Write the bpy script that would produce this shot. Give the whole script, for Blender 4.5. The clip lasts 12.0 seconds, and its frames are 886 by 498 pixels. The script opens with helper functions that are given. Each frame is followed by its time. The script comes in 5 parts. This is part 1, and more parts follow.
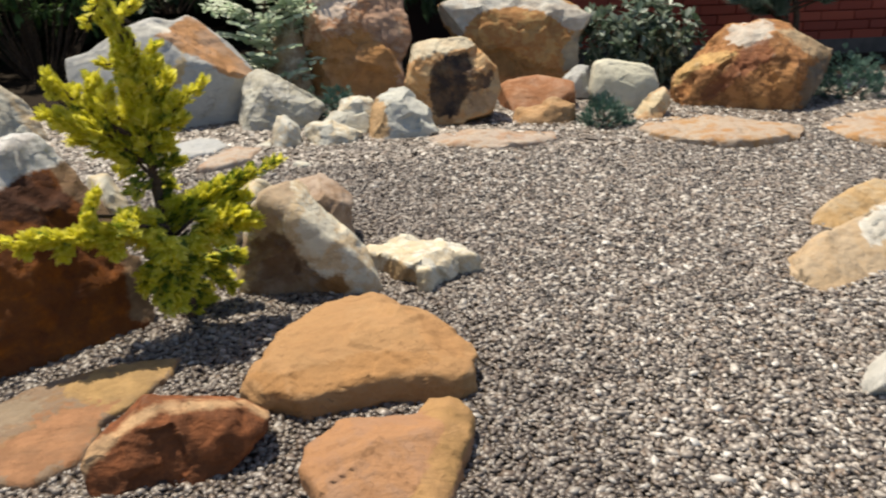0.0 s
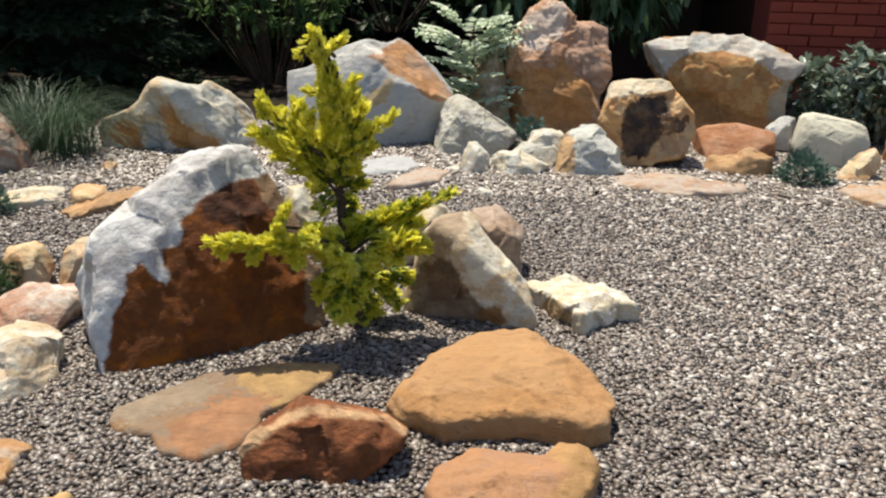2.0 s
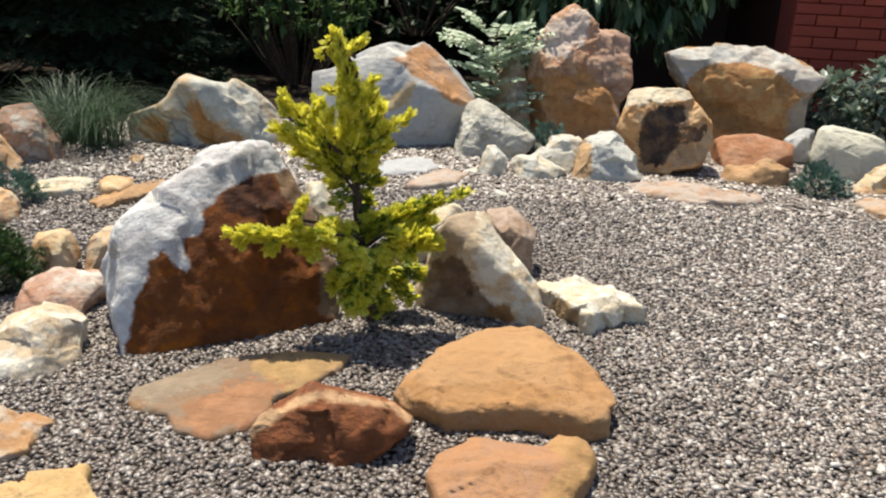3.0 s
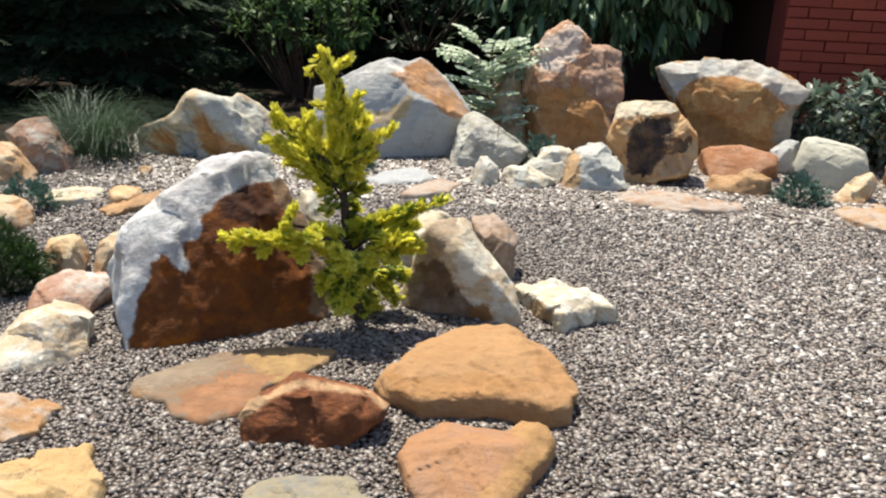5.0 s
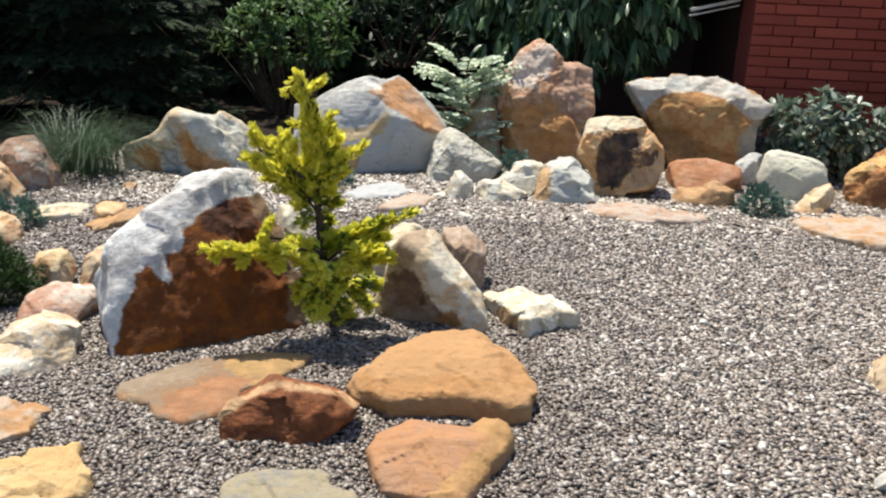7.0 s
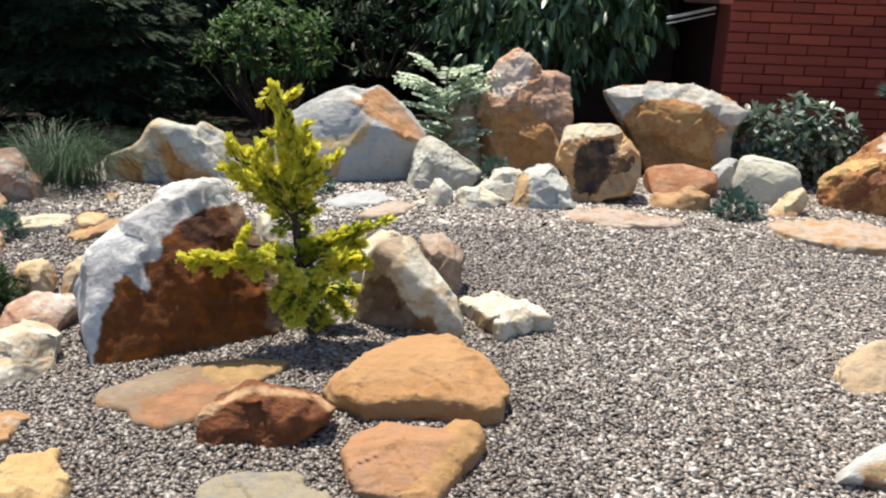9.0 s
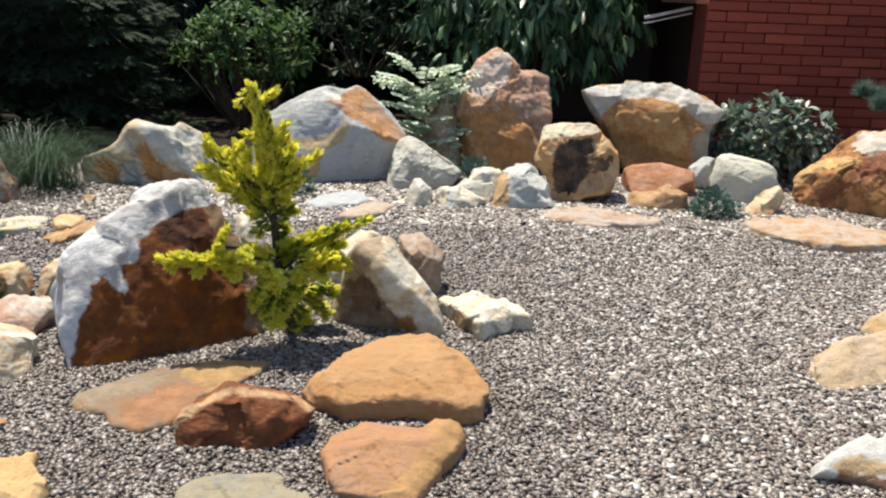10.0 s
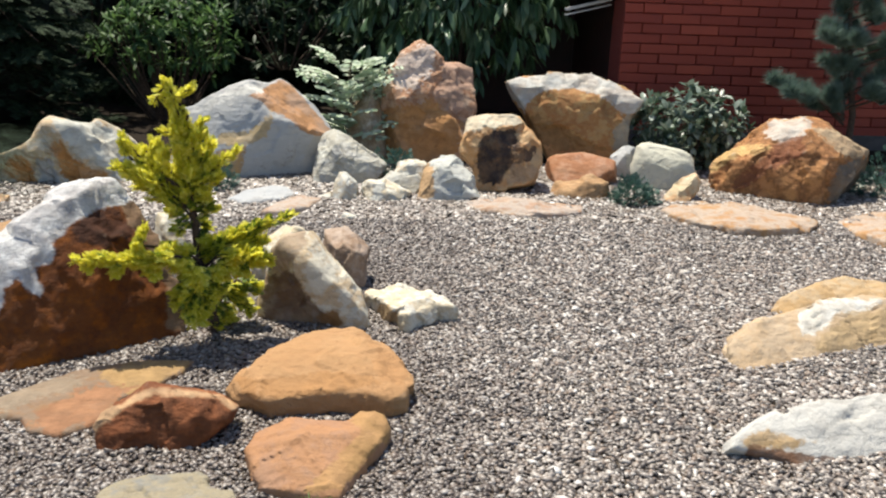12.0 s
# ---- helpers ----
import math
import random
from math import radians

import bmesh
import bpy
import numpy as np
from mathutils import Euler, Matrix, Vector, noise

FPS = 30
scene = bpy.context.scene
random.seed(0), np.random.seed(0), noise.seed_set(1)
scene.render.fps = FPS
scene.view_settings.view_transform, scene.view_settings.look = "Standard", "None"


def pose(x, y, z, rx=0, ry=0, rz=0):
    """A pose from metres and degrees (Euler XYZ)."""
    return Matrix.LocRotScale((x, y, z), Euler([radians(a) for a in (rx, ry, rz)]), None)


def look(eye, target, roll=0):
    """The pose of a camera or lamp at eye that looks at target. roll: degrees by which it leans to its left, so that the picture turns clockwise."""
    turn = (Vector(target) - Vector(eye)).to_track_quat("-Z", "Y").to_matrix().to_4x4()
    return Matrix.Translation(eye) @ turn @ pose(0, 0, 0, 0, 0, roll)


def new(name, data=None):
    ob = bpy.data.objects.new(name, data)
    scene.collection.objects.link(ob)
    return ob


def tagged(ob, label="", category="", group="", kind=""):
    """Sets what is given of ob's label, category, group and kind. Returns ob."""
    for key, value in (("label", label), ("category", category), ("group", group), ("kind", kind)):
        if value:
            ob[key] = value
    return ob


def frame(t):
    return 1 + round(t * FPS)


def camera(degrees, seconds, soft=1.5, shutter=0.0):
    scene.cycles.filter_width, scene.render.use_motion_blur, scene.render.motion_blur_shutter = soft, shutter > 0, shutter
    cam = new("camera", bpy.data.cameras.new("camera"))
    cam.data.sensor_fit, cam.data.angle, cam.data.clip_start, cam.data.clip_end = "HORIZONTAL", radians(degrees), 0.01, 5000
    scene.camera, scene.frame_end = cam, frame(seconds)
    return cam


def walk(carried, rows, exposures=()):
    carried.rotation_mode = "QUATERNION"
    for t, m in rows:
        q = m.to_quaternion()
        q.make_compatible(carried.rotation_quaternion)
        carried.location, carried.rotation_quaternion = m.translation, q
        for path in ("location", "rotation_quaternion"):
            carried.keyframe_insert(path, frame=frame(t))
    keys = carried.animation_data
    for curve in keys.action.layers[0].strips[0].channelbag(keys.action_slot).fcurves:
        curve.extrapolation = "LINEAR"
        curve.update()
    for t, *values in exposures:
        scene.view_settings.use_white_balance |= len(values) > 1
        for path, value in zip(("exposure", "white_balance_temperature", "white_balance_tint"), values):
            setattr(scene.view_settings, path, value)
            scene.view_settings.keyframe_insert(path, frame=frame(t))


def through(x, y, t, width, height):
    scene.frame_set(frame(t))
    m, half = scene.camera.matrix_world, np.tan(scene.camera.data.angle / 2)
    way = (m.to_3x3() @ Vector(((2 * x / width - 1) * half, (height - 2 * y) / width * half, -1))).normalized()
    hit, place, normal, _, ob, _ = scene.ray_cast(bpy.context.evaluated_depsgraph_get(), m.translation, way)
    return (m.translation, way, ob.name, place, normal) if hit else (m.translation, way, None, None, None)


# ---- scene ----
cam = camera(54.84, 12.0, soft=2.15, shutter=0.4)
PATH = [
    (0, (-0.189, 0.682, 0.847), (0.23, 2.507, 0.145), -0.8),
    (0.5, (-0.19, 0.673, 0.868), (0.081, 2.527, 0.168), -0.2),
    (1, (-0.183, 0.664, 0.889), (-0.034, 2.536, 0.202), 0.6),
    (1.5, (-0.158, 0.646, 0.903), (-0.108, 2.529, 0.23), 1.3),
    (2, (-0.129, 0.618, 0.916), (-0.147, 2.504, 0.251), 1.8),
    (2.5, (-0.115, 0.589, 0.915), (-0.166, 2.476, 0.256), 2.5),
    (4.5, (-0.032, 0.445, 0.946), (-0.136, 2.336, 0.304), 3.0),
    (5, (-0.008, 0.408, 0.952), (-0.112, 2.303, 0.321), 2.7),
    (5.5, (0.008, 0.368, 0.965), (-0.088, 2.266, 0.341), 2.7),
    (6, (0.021, 0.333, 0.973), (-0.067, 2.235, 0.358), 2.6),
    (6.5, (0.035, 0.304, 0.98), (-0.047, 2.208, 0.373), 2.5),
    (7, (0.049, 0.28, 0.986), (-0.027, 2.186, 0.387), 2.5),
    (9, (0.091, 0.237, 0.994), (0.04, 2.15, 0.415), 2.1),
    (9.5, (0.093, 0.235, 0.995), (0.061, 2.149, 0.417), 2.1),
    (10, (0.097, 0.232, 0.997), (0.09, 2.147, 0.418), 2.1),
    (10.5, (0.101, 0.23, 0.999), (0.126, 2.143, 0.417), 2.1),
    (11, (0.107, 0.227, 1.0), (0.168, 2.138, 0.415), 2.1),
    (11.5, (0.116, 0.22, 1.004), (0.218, 2.128, 0.415), 2.0),
    (12, (0.126, 0.213, 1.008), (0.275, 2.117, 0.415), 2.1),
]
EXPOSURES = [(0, .26, 6950, 10), (1, .34, 6830, 10), (2.5, .47, 6680, 10), (4.5, .57, 6520, 10), (8, .62, 6460, 10), (12, .56, 6440, 10)]
walk(cam, [(t, look(eye, target, roll)) for t, eye, target, roll in PATH], EXPOSURES)

# ---- light ----
world = bpy.data.worlds.new("world")
scene.world = world
world.use_nodes = True
sky = world.node_tree.nodes.new("ShaderNodeTexSky")
sky.sky_type = "NISHITA"
sky.sun_disc = False
SUN_ELEVATION, SUN_SIDE = 67, 30      # degrees up; degrees to the left of the +y axis
sky.sun_elevation = radians(SUN_ELEVATION)
sky.sun_rotation = radians(-SUN_SIDE)
world.node_tree.links.new(sky.outputs[0], world.node_tree.nodes["Background"].inputs[0])
world.node_tree.nodes["Background"].inputs[1].default_value = 0.105
sun_data = bpy.data.lights.new("sun", "SUN")
sun_data.energy, sun_data.angle, sun_data.color = 5.0, radians(0.6), (1.0, 0.93, 0.80)
sun = new("sun", sun_data)
se, ss = radians(SUN_ELEVATION), radians(SUN_SIDE)
sun.matrix_world = look((-math.sin(ss) * math.cos(se) * 20, math.cos(ss) * math.cos(se) * 20, math.sin(se) * 20), (0, 0, 0))


# ---- materials ----
class Nodes:
    """A thin wrapper that adds nodes to one material."""

    def __init__(self, name):
        self.mat = bpy.data.materials.new(name)
        self.mat.use_nodes = True
        self.tree = self.mat.node_tree
        self.bsdf = self.tree.nodes["Principled BSDF"]
        self.out = self.tree.nodes["Material Output"]

    def add(self, kind, values=(), **attrs):
        n = self.tree.nodes.new(kind)
        for k, v in attrs.items():
            if k == "operation":
                n.operation = v
            elif k == "feature":
                n.feature = v
            elif k == "data_type":
                n.data_type = v
            elif k == "blend_type":
                n.blend_type = v
        for key, v in dict(values).items():
            if isinstance(v, bpy.types.NodeSocket):
                self.tree.links.new(v, n.inputs[key])
            else:
                n.inputs[key].default_value = v
        return n

    def noise(self, vec, scale, detail=4.0, rough=0.6):
        return self.add("ShaderNodeTexNoise", {"Vector": vec, "Scale": scale, "Detail": detail, "Roughness": rough}).outputs["Fac"]

    def math(self, op, a, b=0.0):
        return self.add("ShaderNodeMath", {0: a, 1: b}, operation=op).outputs[0]

    def step(self, value, lo, hi):
        """A smooth ramp from 0 at lo to 1 at hi."""
        n = self.add("ShaderNodeMapRange", {0: value, 1: lo, 2: hi, 3: 0.0, 4: 1.0})
        n.interpolation_type = "SMOOTHSTEP"
        return n.outputs[0]

    def mix(self, fac, a, b):
        n = self.tree.nodes.new("ShaderNodeMix")
        n.data_type = "RGBA"
        for key, v in ((0, fac), (6, a), (7, b)):
            if isinstance(v, bpy.types.NodeSocket):
                self.tree.links.new(v, n.inputs[key])
            elif key == 0:
                n.inputs[0].default_value = v
            else:
                n.inputs[key].default_value = (*v, 1.0)
        return n.outputs[2]

    def ramp(self, fac, stops):
        n = self.tree.nodes.new("ShaderNodeValToRGB")
        self.tree.links.new(fac, n.inputs[0])
        while len(n.color_ramp.elements) < len(stops):
            n.color_ramp.elements.new(0.5)
        for e, (p, c) in zip(n.color_ramp.elements, stops):
            e.position, e.color = p, (*c, 1.0)
        return n.outputs[0]

    def bump(self, height, strength, distance):
        n = self.add("ShaderNodeBump", {"Height": height, "Strength": strength, "Distance": distance})
        return n

    def link(self, a, b):
        self.tree.links.new(a, b)


GREY, BLUEGREY, WHITE = (.42, .41, .375), (.39, .40, .395), (.64, .62, .55)
CREAM, PALE, TAN = (.57, .51, .38), (.50, .495, .425), (.46, .315, .175)
OCHRE, YELLOW, ORANGE = (.44, .26, .09), (.50, .365, .185), (.48, .205, .06)
RUST, BROWN, DARKBROWN = (.29, .095, .025), (.20, .115, .055), (.075, .030, .014)
PINKISH, BLACKISH = (.42, .25, .17), (.035, .028, .028)


def rock_mat(name, base, second, stain=None, amount=.5, grain=1.0, patches=(), stains=(), grit=1.0):
    """Weathered sandstone: two colours in clouds, veins of stain, grit and pits, and
    patches (x, y, z, rx, ry, rz, colour, ragged) in the stone's own axes; stains follow the
    distances from their outlines that the stone's mesh carries."""
    m = Nodes(name)
    tc = m.add("ShaderNodeTexCoord").outputs["Object"]
    rnd = m.add("ShaderNodeObjectInfo").outputs["Random"]
    shift = m.add("ShaderNodeVectorMath", {0: tc, 1: m.math("MULTIPLY", rnd, 37.0)}, operation="ADD").outputs[0]
    big = m.noise(shift, 5.0 * grain, 5.0, .62)
    mid = m.noise(shift, 17.0 * grain, 6.0, .65)
    fine = m.noise(shift, 110.0, 4.0, .7)
    col = m.mix(m.step(m.math("ADD", m.math("MULTIPLY", big, .7), m.math("MULTIPLY", mid, .3)), .5 - .22, .5 + .22), base, second)
    if stain:
        veins = m.math("ABSOLUTE", m.math("SUBTRACT", m.noise(shift, 7.0 * grain, 6.0, .7), .5))
        col = m.mix(m.math("MULTIPLY", m.step(veins, .16 * amount * 2, .0), .55), col, stain)
    ripple = m.add("ShaderNodeTexNoise", {"Vector": shift, "Scale": 14.0, "Detail": 5.0, "Roughness": .7}).outputs["Color"]
    moved = m.add("ShaderNodeVectorMath", {0: ripple, 1: (.5, .5, .5)}, operation="SUBTRACT").outputs[0]
    for x, y, z, rx, ry, rz, colour, ragged in patches:
        off = m.add("ShaderNodeVectorMath", {0: moved, 1: (ragged,) * 3}, operation="MULTIPLY").outputs[0]
        p = m.add("ShaderNodeVectorMath", {0: tc, 1: off}, operation="ADD").outputs[0]
        p = m.add("ShaderNodeVectorMath", {0: p, 1: (x, y, z)}, operation="SUBTRACT").outputs[0]
        p = m.add("ShaderNodeVectorMath", {0: p, 1: (rx, ry, rz)}, operation="DIVIDE").outputs[0]
        d = m.add("ShaderNodeVectorMath", {0: p}, operation="LENGTH").outputs["Value"]
        tone = m.mix(m.step(mid, .35, .65), colour, tuple(c * .78 for c in colour))
        col = m.mix(m.math("MULTIPLY", m.step(d, 1.12, .90), .94), col, tone)
    for i, (colour, ragged, _) in enumerate(stains):
        d = m.add("ShaderNodeAttribute")
        d.attribute_name = "stain_%d" % i
        edge = m.math("ADD", m.noise(shift, 22.0, 6.0, .65), m.math("MULTIPLY", m.noise(shift, 70.0, 3.0, .6), .35))
        far = m.math("ADD", d.outputs["Fac"], m.math("MULTIPLY", m.math("SUBTRACT", edge, .675), ragged * 6))
        tone = m.mix(m.step(mid, .30, .70), tuple(min(1, c * 1.12) for c in colour), tuple(c * .74 for c in colour))
        worn = m.math("ADD", .74, m.math("MULTIPLY", m.step(m.noise(shift, 9.0, 5.0, .65), .62, .40), .24))
        col = m.mix(m.math("MULTIPLY", m.step(far, .006, -.006), worn), col, tone)
    # grit, pits and bedding streaks
    light = m.add("ShaderNodeVectorMath", {0: col, 1: (1.45, 1.42, 1.36)}, operation="MULTIPLY").outputs[0]
    deep = m.add("ShaderNodeVectorMath", {0: col, 1: (.42, .38, .35)}, operation="MULTIPLY").outputs[0]
    bent = m.add("ShaderNodeVectorMath", {0: shift, 1: m.add("ShaderNodeVectorMath", {0: moved, 1: (.07, .07, .07)}, operation="MULTIPLY").outputs[0]}, operation="ADD").outputs[0]
    streak = m.noise(m.add("ShaderNodeVectorMath", {0: bent, 1: (7.0, 42.0, 12.0)}, operation="MULTIPLY").outputs[0], 1.0, 5.0, .65)
    crack = m.math("ABSOLUTE", m.math("SUBTRACT", m.noise(bent, 6.0 * grain, 3.0, .55), .5))
    col = m.mix(m.math("MULTIPLY", m.step(fine, .60, .78), .22 * grit), col, light)
    col = m.mix(m.math("MULTIPLY", m.step(fine, .40, .26), .35 * grit), col, deep)
    col = m.mix(m.math("MULTIPLY", m.step(mid, .56, .76), .30), col, light)
    col = m.mix(m.math("MULTIPLY", m.step(streak, .45, .30), .38), col, deep)
    col = m.mix(m.math("MULTIPLY", m.step(streak, .56, .70), .25), col, light)
    col = m.mix(m.math("MULTIPLY", m.math("MULTIPLY", m.step(crack, .007, .0), m.step(big, .48, .58)), .6), col, deep)
    # pale rims, for wear and for the brightness of sunlit edges
    rim = m.step(m.add("ShaderNodeNewGeometry").outputs["Pointiness"], .525, .60)
    col = m.mix(m.math("MULTIPLY", m.math("MULTIPLY", rim, m.step(big, .35, .6)), .50), col, (.58, .50, .38))
    m.link(col, m.bsdf.inputs["Base Color"])
    m.bsdf.inputs["Roughness"].default_value = .82
    m.bsdf.inputs["Specular IOR Level"].default_value = .25
    b1 = m.bump(m.math("ADD", m.math("MULTIPLY", mid, .6), m.math("MULTIPLY", streak, .4)), .65, .022)
    plates = m.add("ShaderNodeTexVoronoi", {"Vector": m.add("ShaderNodeVectorMath", {0: bent, 1: (1.0, 1.7, 1.3)}, operation="MULTIPLY").outputs[0], "Scale": 13.0 * grain})
    plate = m.add("ShaderNodeSeparateColor", {0: plates.outputs["Color"]}).outputs[0]
    b0 = m.bump(plate, .55, .010)
    m.link(b1.outputs[0], b0.inputs["Normal"])
    b2 = m.bump(fine, .4, .003)
    m.link(b0.outputs[0], b2.inputs["Normal"])
    m.link(b2.outputs[0], m.bsdf.inputs["Normal"])
    return m.mat


def plain_mat(name, colour, colour2=None, rough=.6, scale=20.0, bump=.2):
    m = Nodes(name)
    tc = m.add("ShaderNodeTexCoord").outputs["Object"]
    n = m.noise(tc, scale, 5.0, .6)
    colour2 = colour2 or tuple(c * .7 for c in colour)
    m.link(m.mix(m.step(n, .35, .65), colour, colour2), m.bsdf.inputs["Base Color"])
    m.bsdf.inputs["Roughness"].default_value = rough
    m.link(m.bump(n, bump, .01).outputs[0], m.bsdf.inputs["Normal"])
    return m.mat


def leaf_mat(name, colours, rough=.45, through=.35, gloss=.5):
    """Leaves: colour by leaf, some light passes through."""
    m = Nodes(name)
    rnd = m.add("ShaderNodeNewGeometry").outputs["Random Per Island"]
    k = len(colours)
    col = m.ramp(rnd, [(i / max(1, k - 1), c) for i, c in enumerate(colours)])
    m.link(col, m.bsdf.inputs["Base Color"])
    m.bsdf.inputs["Roughness"].default_value = rough
    m.bsdf.inputs["Specular IOR Level"].default_value = gloss
    tr = m.add("ShaderNodeBsdfTranslucent", {"Color": col})
    mixer = m.add("ShaderNodeMixShader", {0: through})
    m.link(m.bsdf.outputs[0], mixer.inputs[1])
    m.link(tr.outputs[0], mixer.inputs[2])
    m.link(mixer.outputs[0], m.out.inputs[0])
    return m.mat


def gravel_mat():
    m = Nodes("gravel_pebbles")
    rnd = m.add("ShaderNodeNewGeometry").outputs["Random Per Island"]
    tc = m.add("ShaderNodeTexCoord").outputs["Object"]
    col = m.ramp(rnd, [(0, (.026, .021, .018)), (.18, (.062, .050, .042)), (.34, (.125, .100, .082)), (.48, (.205, .170, .142)),
                       (.58, (.200, .140, .098)), (.68, (.275, .238, .205)), (.84, (.385, .335, .285)), (.95, (.52, .475, .42)), (1, (.66, .63, .58))])
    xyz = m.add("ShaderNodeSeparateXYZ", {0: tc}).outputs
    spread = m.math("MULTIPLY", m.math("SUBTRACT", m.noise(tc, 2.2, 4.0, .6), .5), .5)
    # pebbles turn darker and browner towards the left and the front
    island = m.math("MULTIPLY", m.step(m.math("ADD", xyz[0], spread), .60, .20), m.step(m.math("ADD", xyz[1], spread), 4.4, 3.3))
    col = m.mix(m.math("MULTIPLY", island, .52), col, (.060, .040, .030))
    fine = m.noise(tc, 240.0, 3.0, .6)
    col = m.mix(m.math("MULTIPLY", m.step(fine, .4, .7), .22), col, (.34, .29, .235))
    m.link(col, m.bsdf.inputs["Base Color"])
    m.bsdf.inputs["Roughness"].default_value = .46
    m.bsdf.inputs["Specular IOR Level"].default_value = .8
    m.link(m.bump(fine, .25, .002).outputs[0], m.bsdf.inputs["Normal"])
    return m.mat


def ground_mat():
    """Fine gravel bed under the loose pebbles; bark and soil farther out."""
    m = Nodes("gravel_bed")
    tc = m.add("ShaderNodeTexCoord").outputs["Object"]
    cells = m.add("ShaderNodeTexVoronoi", {"Vector": tc, "Scale": 75.0})
    tone = m.add("ShaderNodeSeparateColor", {0: cells.outputs["Color"]}).outputs[0]
    col = m.ramp(tone, [(0, (.035, .028, .023)), (.4, (.09, .075, .06)), (.75, (.15, .125, .10)), (1, (.26, .235, .205))])
    gap = m.step(cells.outputs["Distance"], .45, .75)
    col = m.mix(gap, col, (.035, .028, .024))
    far = m.add("ShaderNodeSeparateXYZ", {0: tc}).outputs
    # under the loose pebbles the bed holds their gaps' shade; past them it is pale
    bare = m.math("MAXIMUM", m.step(m.math("ABSOLUTE", far[0]), 3.2, 3.6), m.step(far[1], -.5, -.9))
    col = m.mix(bare, col, m.add("ShaderNodeVectorMath", {0: col, 1: (2.0, 2.0, 2.0)}, operation="MULTIPLY").outputs[0])
    soil = m.mix(m.noise(tc, 9.0, 6.0, .7), (.012, .009, .006), (.032, .023, .016))
    edge = m.math("ADD", far[1], m.math("MULTIPLY", m.noise(tc, 3.0), .5))
    edge = m.math("ADD", edge, m.math("MULTIPLY", m.step(far[0], -1.8, -2.0), .75))
    col = m.mix(m.step(edge, 4.95, 5.1), col, soil)
    m.link(col, m.bsdf.inputs["Base Color"])
    m.bsdf.inputs["Roughness"].default_value = .95
    m.bsdf.inputs["Specular IOR Level"].default_value = .1
    m.link(m.bump(m.math("SUBTRACT", 1.0, cells.outputs["Distance"]), .8, .01).outputs[0], m.bsdf.inputs["Normal"])
    return m.mat


def brick_mat():
    m = Nodes("painted_brick")
    tc = m.add("ShaderNodeTexCoord").outputs["Object"]
    rnd = m.add("ShaderNodeObjectInfo").outputs["Random"]
    shift = m.add("ShaderNodeVectorMath", {0: tc, 1: m.math("MULTIPLY", rnd, 19.0)}, operation="ADD").outputs[0]
    col = m.ramp(rnd, [(0, (.215, .029, .015)), (.4, (.255, .036, .017)), (.8, (.295, .045, .021)), (1, (.345, .058, .027))])
    n = m.noise(shift, 30.0, 6.0, .7)
    col = m.mix(m.math("MULTIPLY", m.step(n, .5, .75), .4), col, (.17, .035, .028))
    m.link(col, m.bsdf.inputs["Base Color"])
    m.bsdf.inputs["Roughness"].default_value = .7
    m.link(m.bump(n, .35, .004).outputs[0], m.bsdf.inputs["Normal"])
    return m.mat


M_GRAVEL, M_GROUND, M_BRICK = gravel_mat(), ground_mat(), brick_mat()
M_MORTAR = plain_mat("mortar", (.19, .029, .017), (.14, .023, .015), .9, 60)
M_PLINTH = plain_mat("plinth_render", (.10, .085, .08), (.07, .06, .055), .9, 14)
# red with the shade of the house side and recess put into it
M_SHADED_RED = plain_mat("shaded_red", (.035, .009, .007), (.022, .006, .005), .6, 8)
M_FASCIA = plain_mat("weathered_white_board", (.55, .55, .54), (.38, .38, .38), .6, 12)
M_BARK = plain_mat("bark", (.085, .055, .035), (.045, .028, .018), .9, 60, .8)
# near-black bodies that stand in for the shade deep in the foliage
M_INSIDE_SHADE = plain_mat("inside_shade", (.010, .014, .007), (.004, .006, .003), .95, 6)
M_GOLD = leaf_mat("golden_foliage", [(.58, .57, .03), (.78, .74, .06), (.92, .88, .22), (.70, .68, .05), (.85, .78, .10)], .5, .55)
M_GOLDGREEN = leaf_mat("inner_shaded_green", [(.07, .13, .015), (.15, .23, .025), (.30, .36, .04)], .5, .4)
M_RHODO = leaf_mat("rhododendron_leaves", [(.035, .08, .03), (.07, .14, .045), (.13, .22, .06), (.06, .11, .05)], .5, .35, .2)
# rhododendron leaves again, with the gloom at the back in their colour
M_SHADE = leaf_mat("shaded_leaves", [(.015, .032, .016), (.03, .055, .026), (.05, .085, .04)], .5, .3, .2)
M_LAUREL = leaf_mat("laurel_leaves", [(.035, .075, .035), (.08, .155, .07), (.19, .28, .16)], .36, .3, .4)
M_CONIFER = leaf_mat("dark_conifer_needles", [(.014, .026, .013), (.026, .045, .021), (.048, .074, .034)], .75, .2, .15)
M_FERN = leaf_mat("variegated_fronds", [(.28, .40, .22), (.46, .55, .38), (.72, .76, .62), (.38, .48, .30)], .5, .35)
M_VARIEG = leaf_mat("variegated_leaves", [(.045, .085, .05), (.08, .13, .08), (.25, .30, .24), (.10, .155, .10), (.38, .42, .35)], .4, .2)
M_PINE = leaf_mat("blue_pine_needles", [(.085, .14, .10), (.13, .20, .155), (.19, .26, .215)], .5, .2)
M_JUNIPER = leaf_mat("blue_juniper", [(.035, .085, .065), (.06, .13, .10), (.10, .19, .15)], .5, .25)
M_BALL = leaf_mat("bright_green_scales", [(.016, .042, .010), (.026, .065, .014), (.05, .10, .02)], .5, .3)
M_GRASS = leaf_mat("grey_green_blades", [(.035, .075, .038), (.058, .105, .052), (.09, .14, .075)], .5, .35)
